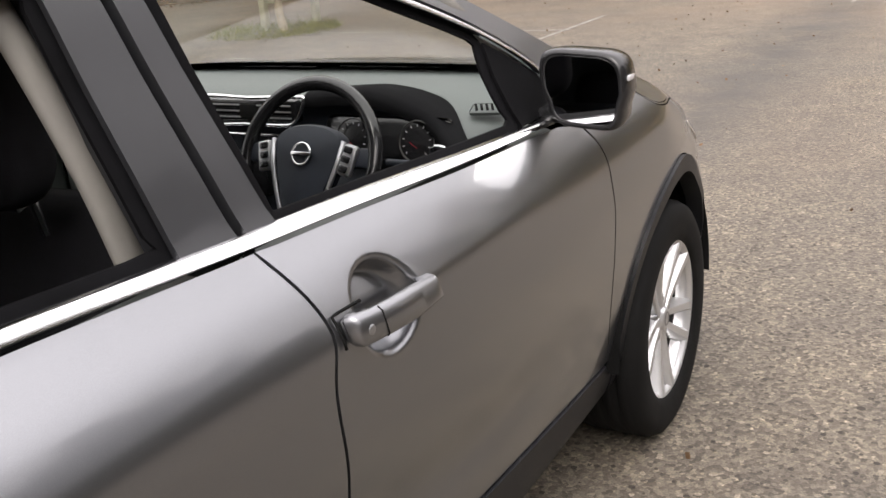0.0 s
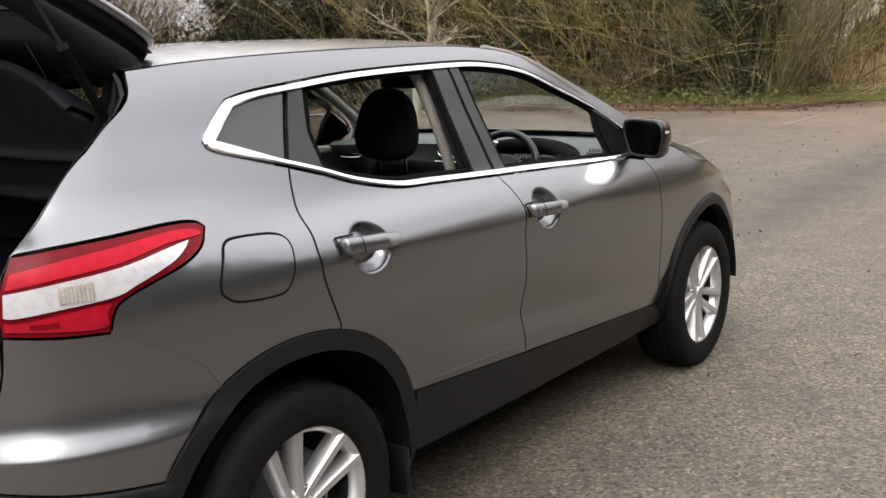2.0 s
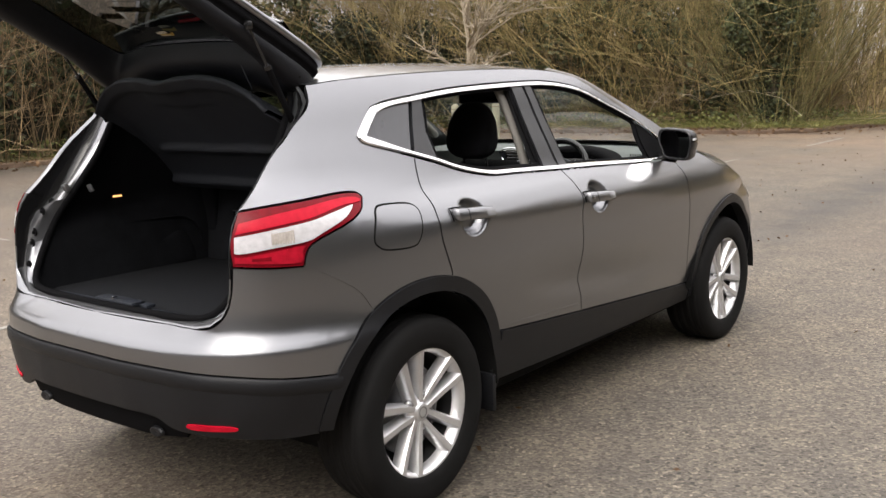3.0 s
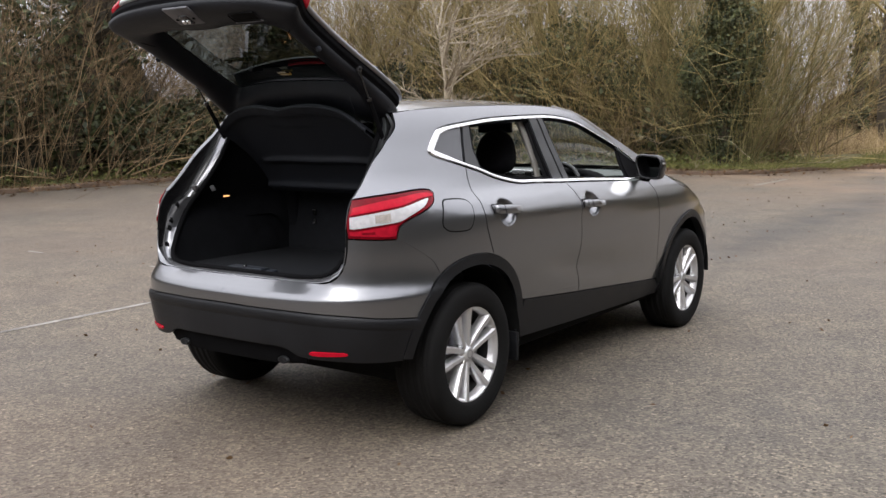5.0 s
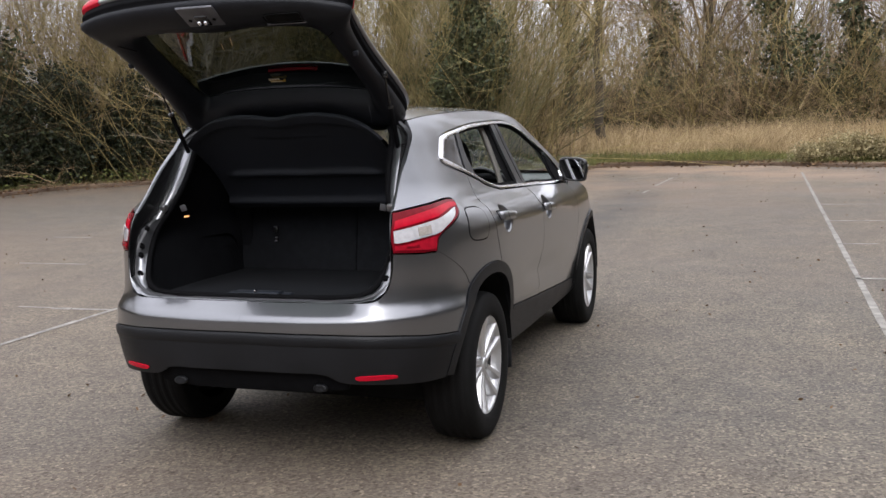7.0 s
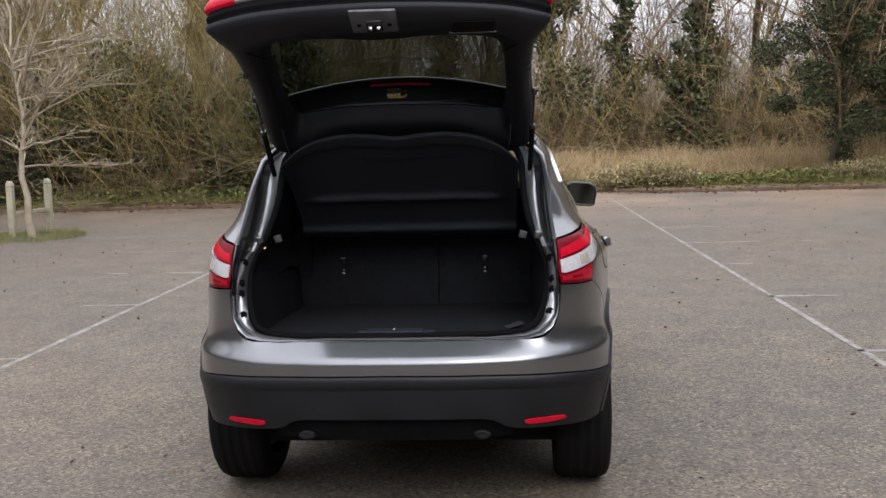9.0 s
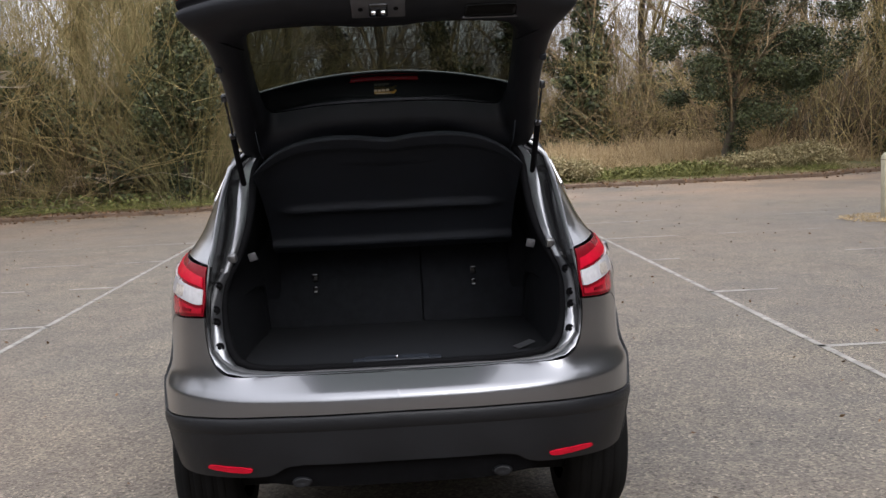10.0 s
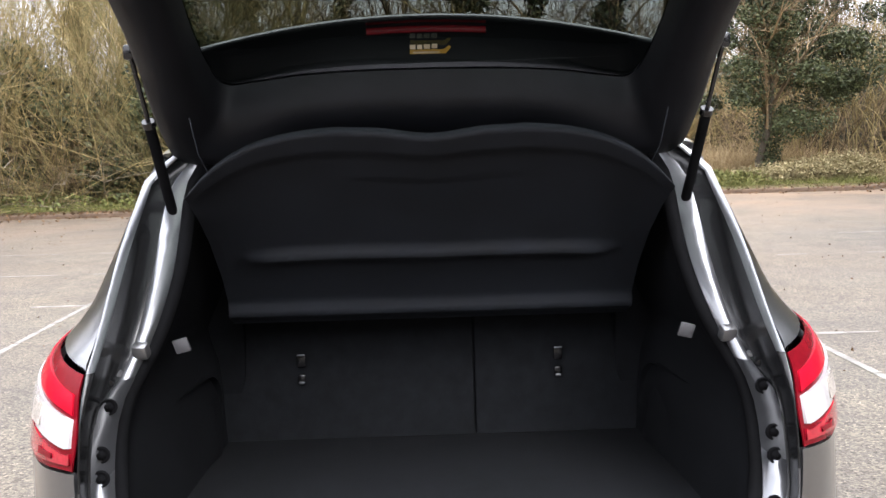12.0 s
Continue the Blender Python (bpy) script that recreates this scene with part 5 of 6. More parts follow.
for sd in (1, -1):
    for cy in (0, 2.646):
        loops = [[(sd * (x - .17 * max(0, -math.cos(a) - .5) * (cy == 0 and x > .6)), cy + r * math.cos(a), .345 + r * math.sin(a)) for a in np.linspace(-.02, math.pi - .05, 30)] for x, r in ((.838, .436), (.74, .437), (.55, .43), (.54, .05))]
        v, f = rings(loops, closed=False)
        mesh_object("wheel_arch_liner", v, f, DARK, car)
    part("mud_flap", rounded_box((.13, .02, .15), (sd * .775, .415, .305), .008), CLADDING, car)
part("exhaust_silencer", rounded_box((.50, .20, .12), (-.12, -.40, .43), .05, seg=3), DARK, car)


# ---- wheels ----
def build_wheel():
    w = new("wheel")
    w.parent = car
    prof = [(.0, .226), (.010, .232), (.015, .25), (.019, .285), (.015, .315), (.004, .332), (-.014, .339), (-.04, .341), (-.17, .341), (-.20, .335), (-.215, .315), (-.215, .235)]
    v, f = lathe(prof, 72)
    mesh_object("tyre", v, f, RUBBER, w, "black road tyre").data.set_sharp_from_angle(angle=radians(60))
    for k in range(4):
        v, f = lathe([(-.045 - k * .042, .341), (-.043 - k * .042, .343), (-.020 - k * .042, .343), (-.018 - k * .042, .341)], 72)
        mesh_object("tread_rib", v, f, RUBBER, w)
    v, f = lathe([(-.012, .214), (-.002, .222), (.004, .229), (0, .2335), (-.006, .228), (-.02, .217), (-.045, .210)], 64)
    mesh_object("rim_lip", v, f, ALLOY, w)
    v, f = lathe([(-.045, .210), (-.09, .203), (-.19, .20), (-.20, .03)], 48)
    mesh_object("rim_barrel", v, f, RIM_SHADE, w)
    sp = []
    for k in range(5):
        for off in (-1, 1):
            mid_a = 2 * math.pi * k / 5 + math.pi / 2
            at = lambda r, a: np.array((r * math.cos(mid_a + off * a), r * math.sin(mid_a + off * a)))
            p0, p1 = at(.036, .46), at(.226, .215)
            e = np.array((-(p1 - p0)[1], (p1 - p0)[0])) / np.linalg.norm(p1 - p0)
            loops = []
            for t in np.linspace(0, 1, 8):
                c = p0 + (p1 - p0) * t
                wd = .0135 + .0050 * t
                dp = -.020 + .022 * t ** 1.5
                q = [(-wd * 1.15, -.045), (-wd, -.008), (-wd * .6, .001), (wd * .6, .001), (wd, -.008), (wd * 1.15, -.045)]
                loops.append([(dp + h, *(c + e * u)) for u, h in q])
            v, f = rings(loops, closed=True, caps=True)
            ob = mesh_object("spoke", v, [t[::-1] for t in f], ALLOY, w)
            ob.data.set_sharp_from_angle(angle=radians(35))
    v, f = lathe([(-.06, .062), (-.034, .060), (-.026, .050), (-.020, .034), (-.012, .032), (-.010, .026), (-.010, .001)], 32)
    mesh_object("hub_cap", v, f, ALLOY, w)
    v, f = lathe([(-.009, .022), (-.007, .019), (-.009, .016)], 24)
    mesh_object("cap_badge", v, f, STEEL, w)
    for k in range(5):
        a = 2 * math.pi * (k + .5) / 5 + math.pi / 2
        v, f = lathe([(-.045, .016), (-.022, .0155), (-.022, .013), (-.034, .012), (-.034, .0095), (-.020, .0085), (-.020, .0005)], 12)
        mesh_object("wheel_nut", np.array(v) + np.array((0, .057 * math.cos(a), .057 * math.sin(a))), f, STEEL, w)
    v, f = lathe([(-.08, .155), (-.075, .16), (-.09, .16), (-.10, .05), (-.08, .04)], 40)
    mesh_object("brake_disc", v, f, STEEL, w, "dull steel brake disc")
    return w


wheel = build_wheel()
wheel.matrix_basis = pose(.834, 0, .349, 14, 0, 0)
copy_thing(wheel, pose(.838, 2.646, .342, 31, 0, 0))
copy_thing(wheel, pose(-.834, 0, .349, 0, 0, 180))
copy_thing(wheel, pose(-.838, 2.646, .342, 20, 0, 180))

# ---- boot opening ----
A_HALF = [(0, -.195, 1.565), (.25, -.20, 1.558), (.45, -.215, 1.532)] + [tuple(skin(np.array(s), np.array(z))) for s, z in ((-.28, 1.45), (-.33, 1.39), (-.50, 1.30), (-.66, 1.175), (-.725, 1.10), (-.742, 1.0), (-.748, .87), (-.785, .80), (-.87, .766), (-1.05, .760), (-1.41, .760))]
B_HALF = [(0, -.165, 1.525), (.22, -.168, 1.52), (.40, -.18, 1.50), (.475, -.205, 1.455), (.494, -.245, 1.39), (.496, -.28, 1.33), (.504, -.325, 1.25), (.522, -.38, 1.17), (.548, -.42, 1.105), (.576, -.455, 1.05), (.586, -.49, .995), (.579, -.54, .92), (.562, -.585, .85), (.525, -.625, .795), (.44, -.648, .772), (.22, -.657, .767), (0, -.66, .766)]


def loop_of(half, n=52):
    """The closed opening, evenly turned about its middle, so that two of them pair up."""
    h = catmull(half, 12)
    turn = np.arctan2(h[:, 0], h[:, 2] - 1.1)
    at = np.linspace(0, math.pi, n)
    q = np.stack([np.interp(at, turn, h[:, i]) for i in range(3)], 1)
    q[0, 0] = q[-1, 0] = 0
    return [tuple(p) for p in q] + [(-p[0], p[1], p[2]) for p in q[::-1][1:-1]]


AL, BL = loop_of(A_HALF), loop_of(B_HALF)
def trimmed(name, v, f, test, material, parent):
    """The faces that pass the test, as one mesh for each side."""
    for sd in (1, -1):
        pick = [t for t in f if test(sum(v[i][2] for i in t) / len(t)) and sd * sum(v[i][0] for i in t) > 0]
        used = sorted({i for t in pick for i in t})
        num = {o: k for k, o in enumerate(used)}
        mesh_object(name, [v[i] for i in used], [tuple(num[i] for i in t) for t in pick], material, parent)


def section(low, high, sill, push=0.0):
    """A loop round the opening; low, high and sill: how far it has come from the skin to the seal, across and in depth, beside the lamps, along the pillars and over the sill."""
    out = []
    for a, b in zip(AL, BL):
        w, u = float(ease(.79, .87, b[2])), float(ease(1.03, 1.10, b[2]))
        kx = sill[0] * (1 - w) + w * (low[0] * (1 - u) + high[0] * u)
        ky = sill[0] * (1 - w) + w * (low[1] * (1 - u) + high[1] * u)
        out.append((a[0] + (b[0] - a[0]) * kx, a[1] + (b[1] - a[1]) * ky + push * w, a[2] + (b[2] - a[2]) * kx + sill[1] * (1 - w)))
    return out


S0 = section((0, 0), (0, 0), (0, 0))
S1 = section((.05, .0), (.10, .03), (.06, .002), -.004)
S2 = section((.08, .04), (.16, .08), (.36, .001), -.003)
S3 = section((.10, .28), (.20, .42), (.39, -.007))
S4 = section((.15, .44), (.36, .80), (.52, -.007))
S5 = section((.18, .42), (.50, .82), (.55, .004))
S6 = section((.21, .37), (.55, .74), (.66, .005))
S7 = section((.80, .60), (.80, .78), (.69, -.004))
S8 = section((.90, .96), (.92, .97), (.84, -.004))
S9 = section((.98, 1.0), (.98, 1.0), (.96, .002))
v, f = rings([S0, S1, S2])
trimmed("pillar_return", v, f, lambda z: z > 1.10, PAINT, car)
trimmed("lamp_return", v, f, lambda z: .93 < z <= 1.10, GLOSS_BLACK, car)
trimmed("corner_return", v, f, lambda z: z <= .93, PAINT, car)
v, f = rings([S2, S3, S4, S5])
# body-coloured gutter drawn in black, so its shade is in the colour
trimmed("boot_gutter", v, f, lambda z: z > .85, GLOSS_BLACK, car)
trimmed("sill_gutter", v, f, lambda z: z <= .85, PLATE, car)
v, f = rings([S5, S6, S7, S8, S9])
trimmed("pillar_flange", v, f, lambda z: z > 1.075, PAINT, car)
trimmed("lamp_plate", v, f, lambda z: .945 < z <= 1.075, PLATE, car)
trimmed("boot_flange", v, f, lambda z: .795 < z <= .945, PAINT, car)
trimmed("sill_rib", v, f, lambda z: z <= .795, PLATE, car)
v, f = tube_path([(x, y - .004, z + .004) for x, y, z in section((.99, 1), (.99, 1), (.985, 0))], .0142, 8, True)
mesh_object("boot_seal", v, f, SEAL, car, "black rubber boot seal")
plate = [[p + (q - p) * .55 for p, q in zip(map(np.array, S6), map(np.array, S7))], S6, S7]
for sd in (1, -1):
    for z in (1.045, .968, .915, .862):
        i = min((i for i in range(len(S6)) if S6[i][0] > .3), key=lambda i: abs(plate[0][i][2] - z))
        x, y, z = plate[0][i]
        v, f = lathe([(-.003, .0155), (.002, .015), (.003, .0125), (.0, .011), (.001, .0075), (.007, .007), (.008, .0005)], 18)
        mesh_object("rubber_buffer", [(sd * x + b, y - a - .001, z + c) for a, b, c in v], f, SEAL, car)
    # fixings where the pillar meets the lamp
    part("gutter_block", merge(rounded_box((.030, .022, .030), (sd * .556, -.452, 1.128), .005, (25, 0, 12 * sd)), rounded_box((.022, .018, .034), (sd * .592, -.462, 1.078), .004, (25, 30 * sd, 0))), STEEL, car, "pale grey fixing block")
    part("gutter_wedge", rounded_box((.05, .03, .075), (sd * .628, -.505, 1.095), .012, (28, 34 * sd, 0), 2, (.35, .6)), GLOSS_BLACK, car, "black rubber drain wedge")
    part("trim_clip", rounded_box((.030, .008, .030), (sd * .496, -.385, 1.122), .003, (15, 14 * sd, 0)), ZINC, car)
# lined boot
tunnel = [[(p[0] * (k + wide * float(ease(.95, 1.06, p[2]))), p[1] * (1 - u) + .21 * u, p[2] - dz * float(ease(1.0, .84, p[2]))) for p in BL] for u, k, wide, dz in ((0, .99, 0, .0), (.05, .985, .05, .03), (.10, .985, .08, .09), (.55, .95, .11, .14), (1.0, .92, .06, .14))]
v, f = rings(tunnel)
mesh_object("boot_lining", v, f, BOOT_SIDE, car)
part("boot_floor", rounded_box((1.10, .80, .02), (0, -.200, .742), .006), CARPET, car, "black carpeted boot floor")
part("sill_plate", rounded_box((.86, .07, .014), (0, -.625, .758), .005), TRIM, car)
lock = part("boot_latch", merge(rounded_box((.22, .058, .018), (0, -.622, .779), .006), rounded_box((.30, .04, .012), (0, -.600, .773), .005)), TRIM, car)
part("latch_pin", rounded_box((.008, .02, .012), (0, -.640, .792), .003), CHROME, lock, "bright latch pin")
for x0, x1 in ((-.60, .1095), (.1105, .60)):
    part("rear_seat_back", rounded_box((x1 - x0, .12, .50), ((x0 + x1) / 2, .26, .90), .010, (-9, 0, 0)), CARPET, car, "carpeted back of the rear seat")
for x in (-.333, .326):
    bk = part("seat_latch", merge(rounded_box((.024, .012, .034), (x, .19, .955), .004), rounded_box((.020, .014, .030), (x, .192, .905), .006)), GLOSS_BLACK, car)
    part("latch_hook", rounded_box((.014, .006, .006), (x, .182, .898), .002), STEEL, bk)
    part("latch_eye", rounded_box((.020, .006, .003), (x, .184, .970), .001), STEEL, bk)
for sd in (1, -1):
    part("wheel_house", rounded_box((.15, .50, .27), (sd * .604, -.06, .82), .10, (0, 0, 8 * sd), 5, (.6, .8)), BOOT_SIDE, car)
    part("boot_corner_trim", rounded_box((.16, .04, .44), (sd * .555, .215, 1.06), .015), BOOT_SIDE, car)
part("side_label", rounded_box((.07, .05, .002), (.455, -.43, .765), .0005, (0, -14, 20)), PLATE, car, "grey label folded against the boot side")
# tilted parcel shelf
loops = []
for t in np.linspace(0, 1, 56):
    y, z = .03 - .36 * t, 1.085 + .325 * t + .05 * math.sin(math.pi * t)
    row = []
    for u in np.linspace(-1, 1, 33):
        w = .47 + .015 * t
        edge_up = (.122 * (1 - abs(u) ** 4.5) - .015 * math.exp(-(u / .16) ** 2)) * t ** 2
        rib = .030 * math.exp(-((t - .07) / .032) ** 2) + .030 * math.exp(-((t - .36) / .026) ** 2) * float(ease(.86, .78, abs(u))) + .008 * float(ease(.74, .77, t)) * float(ease(.36, .31, abs(u))) + .017 * max(float(ease(.885, .905, t)), float(ease(.935, .96, abs(u))) * float(ease(.45, .6, t)))
        row.append((u * w, y - rib * .8 - .06 * (1 - abs(u) ** 2.5) * t, z + edge_up - rib * .3))
    loops.append(row)
back = [[(x * .99, y + .022, z + .012) for x, y, z in loops[-1]], [(x, y + .03, z + .01) for x, y, z in loops[-9]], [(x, y + .03, z + .015) for x, y, z in loops[0]]]
v, f = rings(loops + back, closed=False)
shelf = mesh_object("parcel_shelf", v, f, SHELF_FELT, car, "black parcel shelf tilted up on its cords")
for sd in (1, -1):
    v, f = tube_path([(sd * .43, -.34, 1.44), (sd * .45, -.36, 1.49), (sd * .455, -.40, 1.56)], .0014, 5)
    mesh_object("shelf_cord", v, f, TRIM, shelf)
# courtesy lamp in the boot's side
cl = part("boot_lamp", rounded_box((.012, .064, .030), (-.612, -.20, 1.07), .004), TRIM, car)
glow_m, gn, gl_, gb = nodes_of("warm_boot_lamp")
gb.inputs["Base Color"].default_value = (1, .75, .45, 1)
gb.inputs["Emission Color"].default_value = (1, .46, .17, 1)
gb.inputs["Emission Strength"].default_value = 0.9
part("lamp_lens", rounded_box((.008, .044, .018), (-.605, -.20, 1.069), .003), glow_m, cl, "lit warm boot lamp lens")

# ---- tailgate, raised: d runs from its hinge to its lower edge, n stands out from its lining ----
GO, GD, GN = Vector((0, -.14, 1.47)), Vector((0, -.873, .487)), Vector((0, .487, .873))
gate = new("tailgate")
gate.parent = car
tagged(gate, "raised tailgate with black lining and smoked rear window")


def on_gate(x, d, n):
    p = GO + GD * d + GN * n
    return (x, p.y, p.z)


G_OUT = catmull([(0, -.012), (.30, -.014), (.43, -.012), (.50, .002), (.534, .045), (.547, .12), (.546, .24), (.538, .36), (.533, .48), (.535, .60), (.548, .74), (.588, .825), (.598, .86), (.55, .89), (.42, .93), (.22, .955), (0, .965)], 5)
G_HOLE = catmull([(0, .215), (.14, .212), (.26, .20), (.36, .178), (.405, .172), (.425, .20), (.434, .26), (.438, .36), (.437, .44), (.434, .54), (.428, .64), (.41, .71), (.36, .76), (.27, .775), (.12, .775), (.05, .755), (0, .748)], 5)


def both(h):
    return [tuple(p) for p in h] + [(-p[0], p[1]) for p in h[::-1][1:-1]]


go, gh = both(G_OUT), both(G_HOLE)
blend = lambda k: [(a[0] * k + b[0] * (1 - k), a[1] * k + b[1] * (1 - k)) for a, b in zip(go, gh)]
full = lambda x, d: .030 * float(ease(.34, .06, d)) * float(ease(.22, .40, abs(x)))
grow = lambda k: [(x * (1 + k), .46 + (d - .46) * (1 + k)) for x, d in go]
loops = [[on_gate(x, d, .085) for x, d in gh], [on_gate(x, d, .03) for x, d in blend(.05)], [on_gate(x, d, .006) for x, d in blend(.16)], [on_gate(x, d, -.006 - full(x, d)) for x, d in blend(.42)], [on_gate(x, d, -.008 - full(x, d)) for x, d in blend(.66)], [on_gate(x, d, -.001 - full(x, d)) for x, d in blend(.88)], [on_gate(x, d, .012 - .6 * full(x, d)) for x, d in blend(.97)], [on_gate(x, d, .028) for x, d in go], [on_gate(x, d, .034) for x, d in grow(-.012)]]
v, f = rings(loops)
mesh_object("gate_lining", v, f, GATE_TRIM, gate, "moulded black tailgate lining")
loops = [[on_gate(x, d, .034) for x, d in grow(-.014)], [on_gate(x, d, .048) for x, d in grow(-.014)], [on_gate(x, d, .052) for x, d in grow(-.002)], [on_gate(x, d, .066) for x, d in grow(.002)], [on_gate(x, d, .070) for x, d in grow(-.006)], [on_gate(x, d, .084) for x, d in grow(-.006)]]
v, f = rings(loops)
mesh_object("gate_frame", v, f, SEAL, gate, "black inner gate frame")
loops = [[on_gate(x, d, .083) for x, d in grow(-.008)], [on_gate(x, d, .086) for x, d in grow(.006)], [on_gate(x, d, .096) for x, d in grow(.009)], [on_gate(x, d, .106) for x, d in grow(.003)], [on_gate(x, d, .112) for x, d in grow(-.02)], [on_gate(x, d, .102) for x, d in blend(.55)], [on_gate(x, d, .090) for x, d in gh]]
v, f = rings(loops)
mesh_object("gate_edge", v, f, PAINT, gate, "grey painted outer edge")
v = [on_gate(x * 1.01, .42 + (d - .42) * 1.01, .09 + .012 * (1 - (x / .43) ** 2)) for x, d in gh]
mesh_object("rear_window", v, [tuple(range(len(v)))], SMOKED, gate, "smoked rear window", smooth=False)
loops = []
for t in np.linspace(0, 1, 14):
    d = .78 + .195 * t
    w = float(np.interp(d, [.78, .82, .86, .975], [.58, .60, .57, .12]))
    loops.append([on_gate(w * u, d, .10 + .075 * math.sin(math.pi * min(1, t * .85 + .1)) * (1 - .55 * u ** 4)) for u in np.linspace(-1, 1, 21)])
v, f = rings(loops, closed=False)
mesh_object("gate_skin", v, f, PAINT, gate)
for sd in (1, -1):
    seg = [p for p in G_OUT if .76 < p[1] < .92 and p[0] > .44]
    lamp_loops = [[on_gate(sd * x * k, .46 + (d - .46) * kd, n) for x, d in seg] for k, kd, n in ((.99, .985, .082), (1.010, 1.010, .086), (1.014, 1.016, .092), (1.016, 1.018, .108), (1.0, 1.0, .138), (.93, .95, .15), (.80, .88, .16))]
    v, f = rings(lamp_loops if sd > 0 else [lp[::-1] for lp in lamp_loops], closed=False)
    mesh_object("gate_lamp", v, f, RED_LENS, gate, "red tailgate lamp section")
    seg = [p for p in G_OUT if p[1] > .885 and .24 < p[0] < .50]
    lens_loops = [[on_gate(sd * x * k, .46 + (d - .46) * kd, n) for x, d in seg] for k, kd, n in ((.99, .99, .088), (1.010, 1.010, .092), (1.012, 1.016, .106), (1.0, 1.0, .132))]
    v, f = rings(lens_loops if sd > 0 else [lp[::-1] for lp in lens_loops], closed=False)
    mesh_object("gate_clear_lens", v, f, CLEAR_LENS, gate, "clear tailgate lamp section")
# spoiler over the window's upper edge
sp_n = lambda u: .225 - .075 * u * u
loops = []
us = np.linspace(-1, 1, 25)
for k, (d, h) in enumerate(((-.02, .055), (.05, .115), (.12, .168), (.185, 0), (.195, 0), (.185, .012), (.11, .20), (.03, .15), (-.03, .085))):
    row = []
    for u in us:
        n = sp_n(u) * (h / .225 if k in (1, 2, 6, 7) else 1) if k not in (0, 8) else h
        if k == 5:
            n = sp_n(u) + .012
        row.append(on_gate(.475 * u, d, n))
    loops.append(row)
v, f = rings(loops, closed=False)
spoiler = mesh_object("spoiler", v, f, GLOSS_BLACK, gate, "dark roof spoiler")
v, f = tube_path([on_gate(.47 * u, .196, sp_n(u) + .004) for u in us], .004, 6)
mesh_object("spoiler_lip", v, f, STEEL, spoiler)
hb = [[on_gate(x, .183 + e, sp_n(x / .475) - o) for x in np.linspace(-.125, .125, 9)] for e, o in ((.004, .0), (-.004, .004), (-.014, .018), (-.008, .022))]
v, f = rings(hb, closed=False)
mesh_object("high_brake_lamp", v, f, DEEP_RED, spoiler, "red high-level brake lamp")
# lining details
for sd in (1, -1):
    for x0, d0, x1, d1 in ((.425, .70, .55, .80), (.447, .16, .545, .10)):
        v, f = tube_path([on_gate(sd * (x0 + (x1 - x0) * k / 6), d0 + (d1 - d0) * k / 6, -.0045 + .003 * (abs(k - 3) / 3) ** 2) for k in range(7)], .0022, 6)
        mesh_object("lining_seam", v, f, SEAL, gate)
    for d in (.30, .50):
        v, f = lathe([(-.003, .011), (.001, .010), (.003, .006), (.002, .001)], 12)
        mesh_object("trim_plug", [on_gate(sd * .495 + b, d + c, -.003 - a) for a, b, c in v], f, SEAL, gate)
lt = part("gate_latch", rounded_box((.16, .012, .120), on_gate(0, .908, -.004), .006, (60.8, 0, 0)), ZINC, gate, "grey metal gate latch")
part("latch_housing", rounded_box((.058, .014, .062), on_gate(0, .888, -.009), .008, (60.8, 0, 0)), GLOSS_BLACK, lt, "black latch housing")
for x in (-.014, .014):
    part("latch_jaw", rounded_box((.016, .02, .026), on_gate(x, .882, -.015), .006, (60.8, 0, 0)), CHROME, lt)
for x in (-.052, .052):
    v, f = lathe([(-.002, .008), (.003, .007), (.004, .003), (.004, .0005)], 12)
    mesh_object("latch_bolt", [on_gate(x + b, .893 + c, -.010 - a) for a, b, c in v], f, SEAL, lt)
part("pull_recess", rounded_box((.155, .01, .058), on_gate(.332, .865, -.004), .012, (60.8, 0, 0)), DARK, gate)
part("recess_rim", rounded_box((.165, .008, .008), on_gate(.332, .832, -.008), .003, (60.8, 0, 0)), ZINC, gate)
# sticker in the window: plain bars where its writing stands
st = mesh_object("window_sticker", [on_gate(x, d, .088) for x, d in ((-.036, .280), (.030, .280), (.040, .293), (.044, .285), (.034, .265), (-.036, .265))], [(0, 1, 2, 3, 4, 5)], plain("sticker_ochre", (.42, .28, .05), .5), gate, "small ochre and ivory window sticker", smooth=False)
IVORY = plain("sticker_ivory", (.55, .51, .40), .5)
for x0, x1, d0, d1 in ((-.036, -.025, .284, .299), (-.022, -.012, .284, .299), (-.009, .003, .285, .300), (.006, .017, .286, .301), (-.030, .022, .270, .276)):
    mesh_object("sticker_bar", [on_gate(x0, d0, .086), on_gate(x1, d0, .086), on_gate(x1, d1, .086), on_gate(x0, d1, .086)], [(0, 1, 2, 3)], IVORY, st, smooth=False)
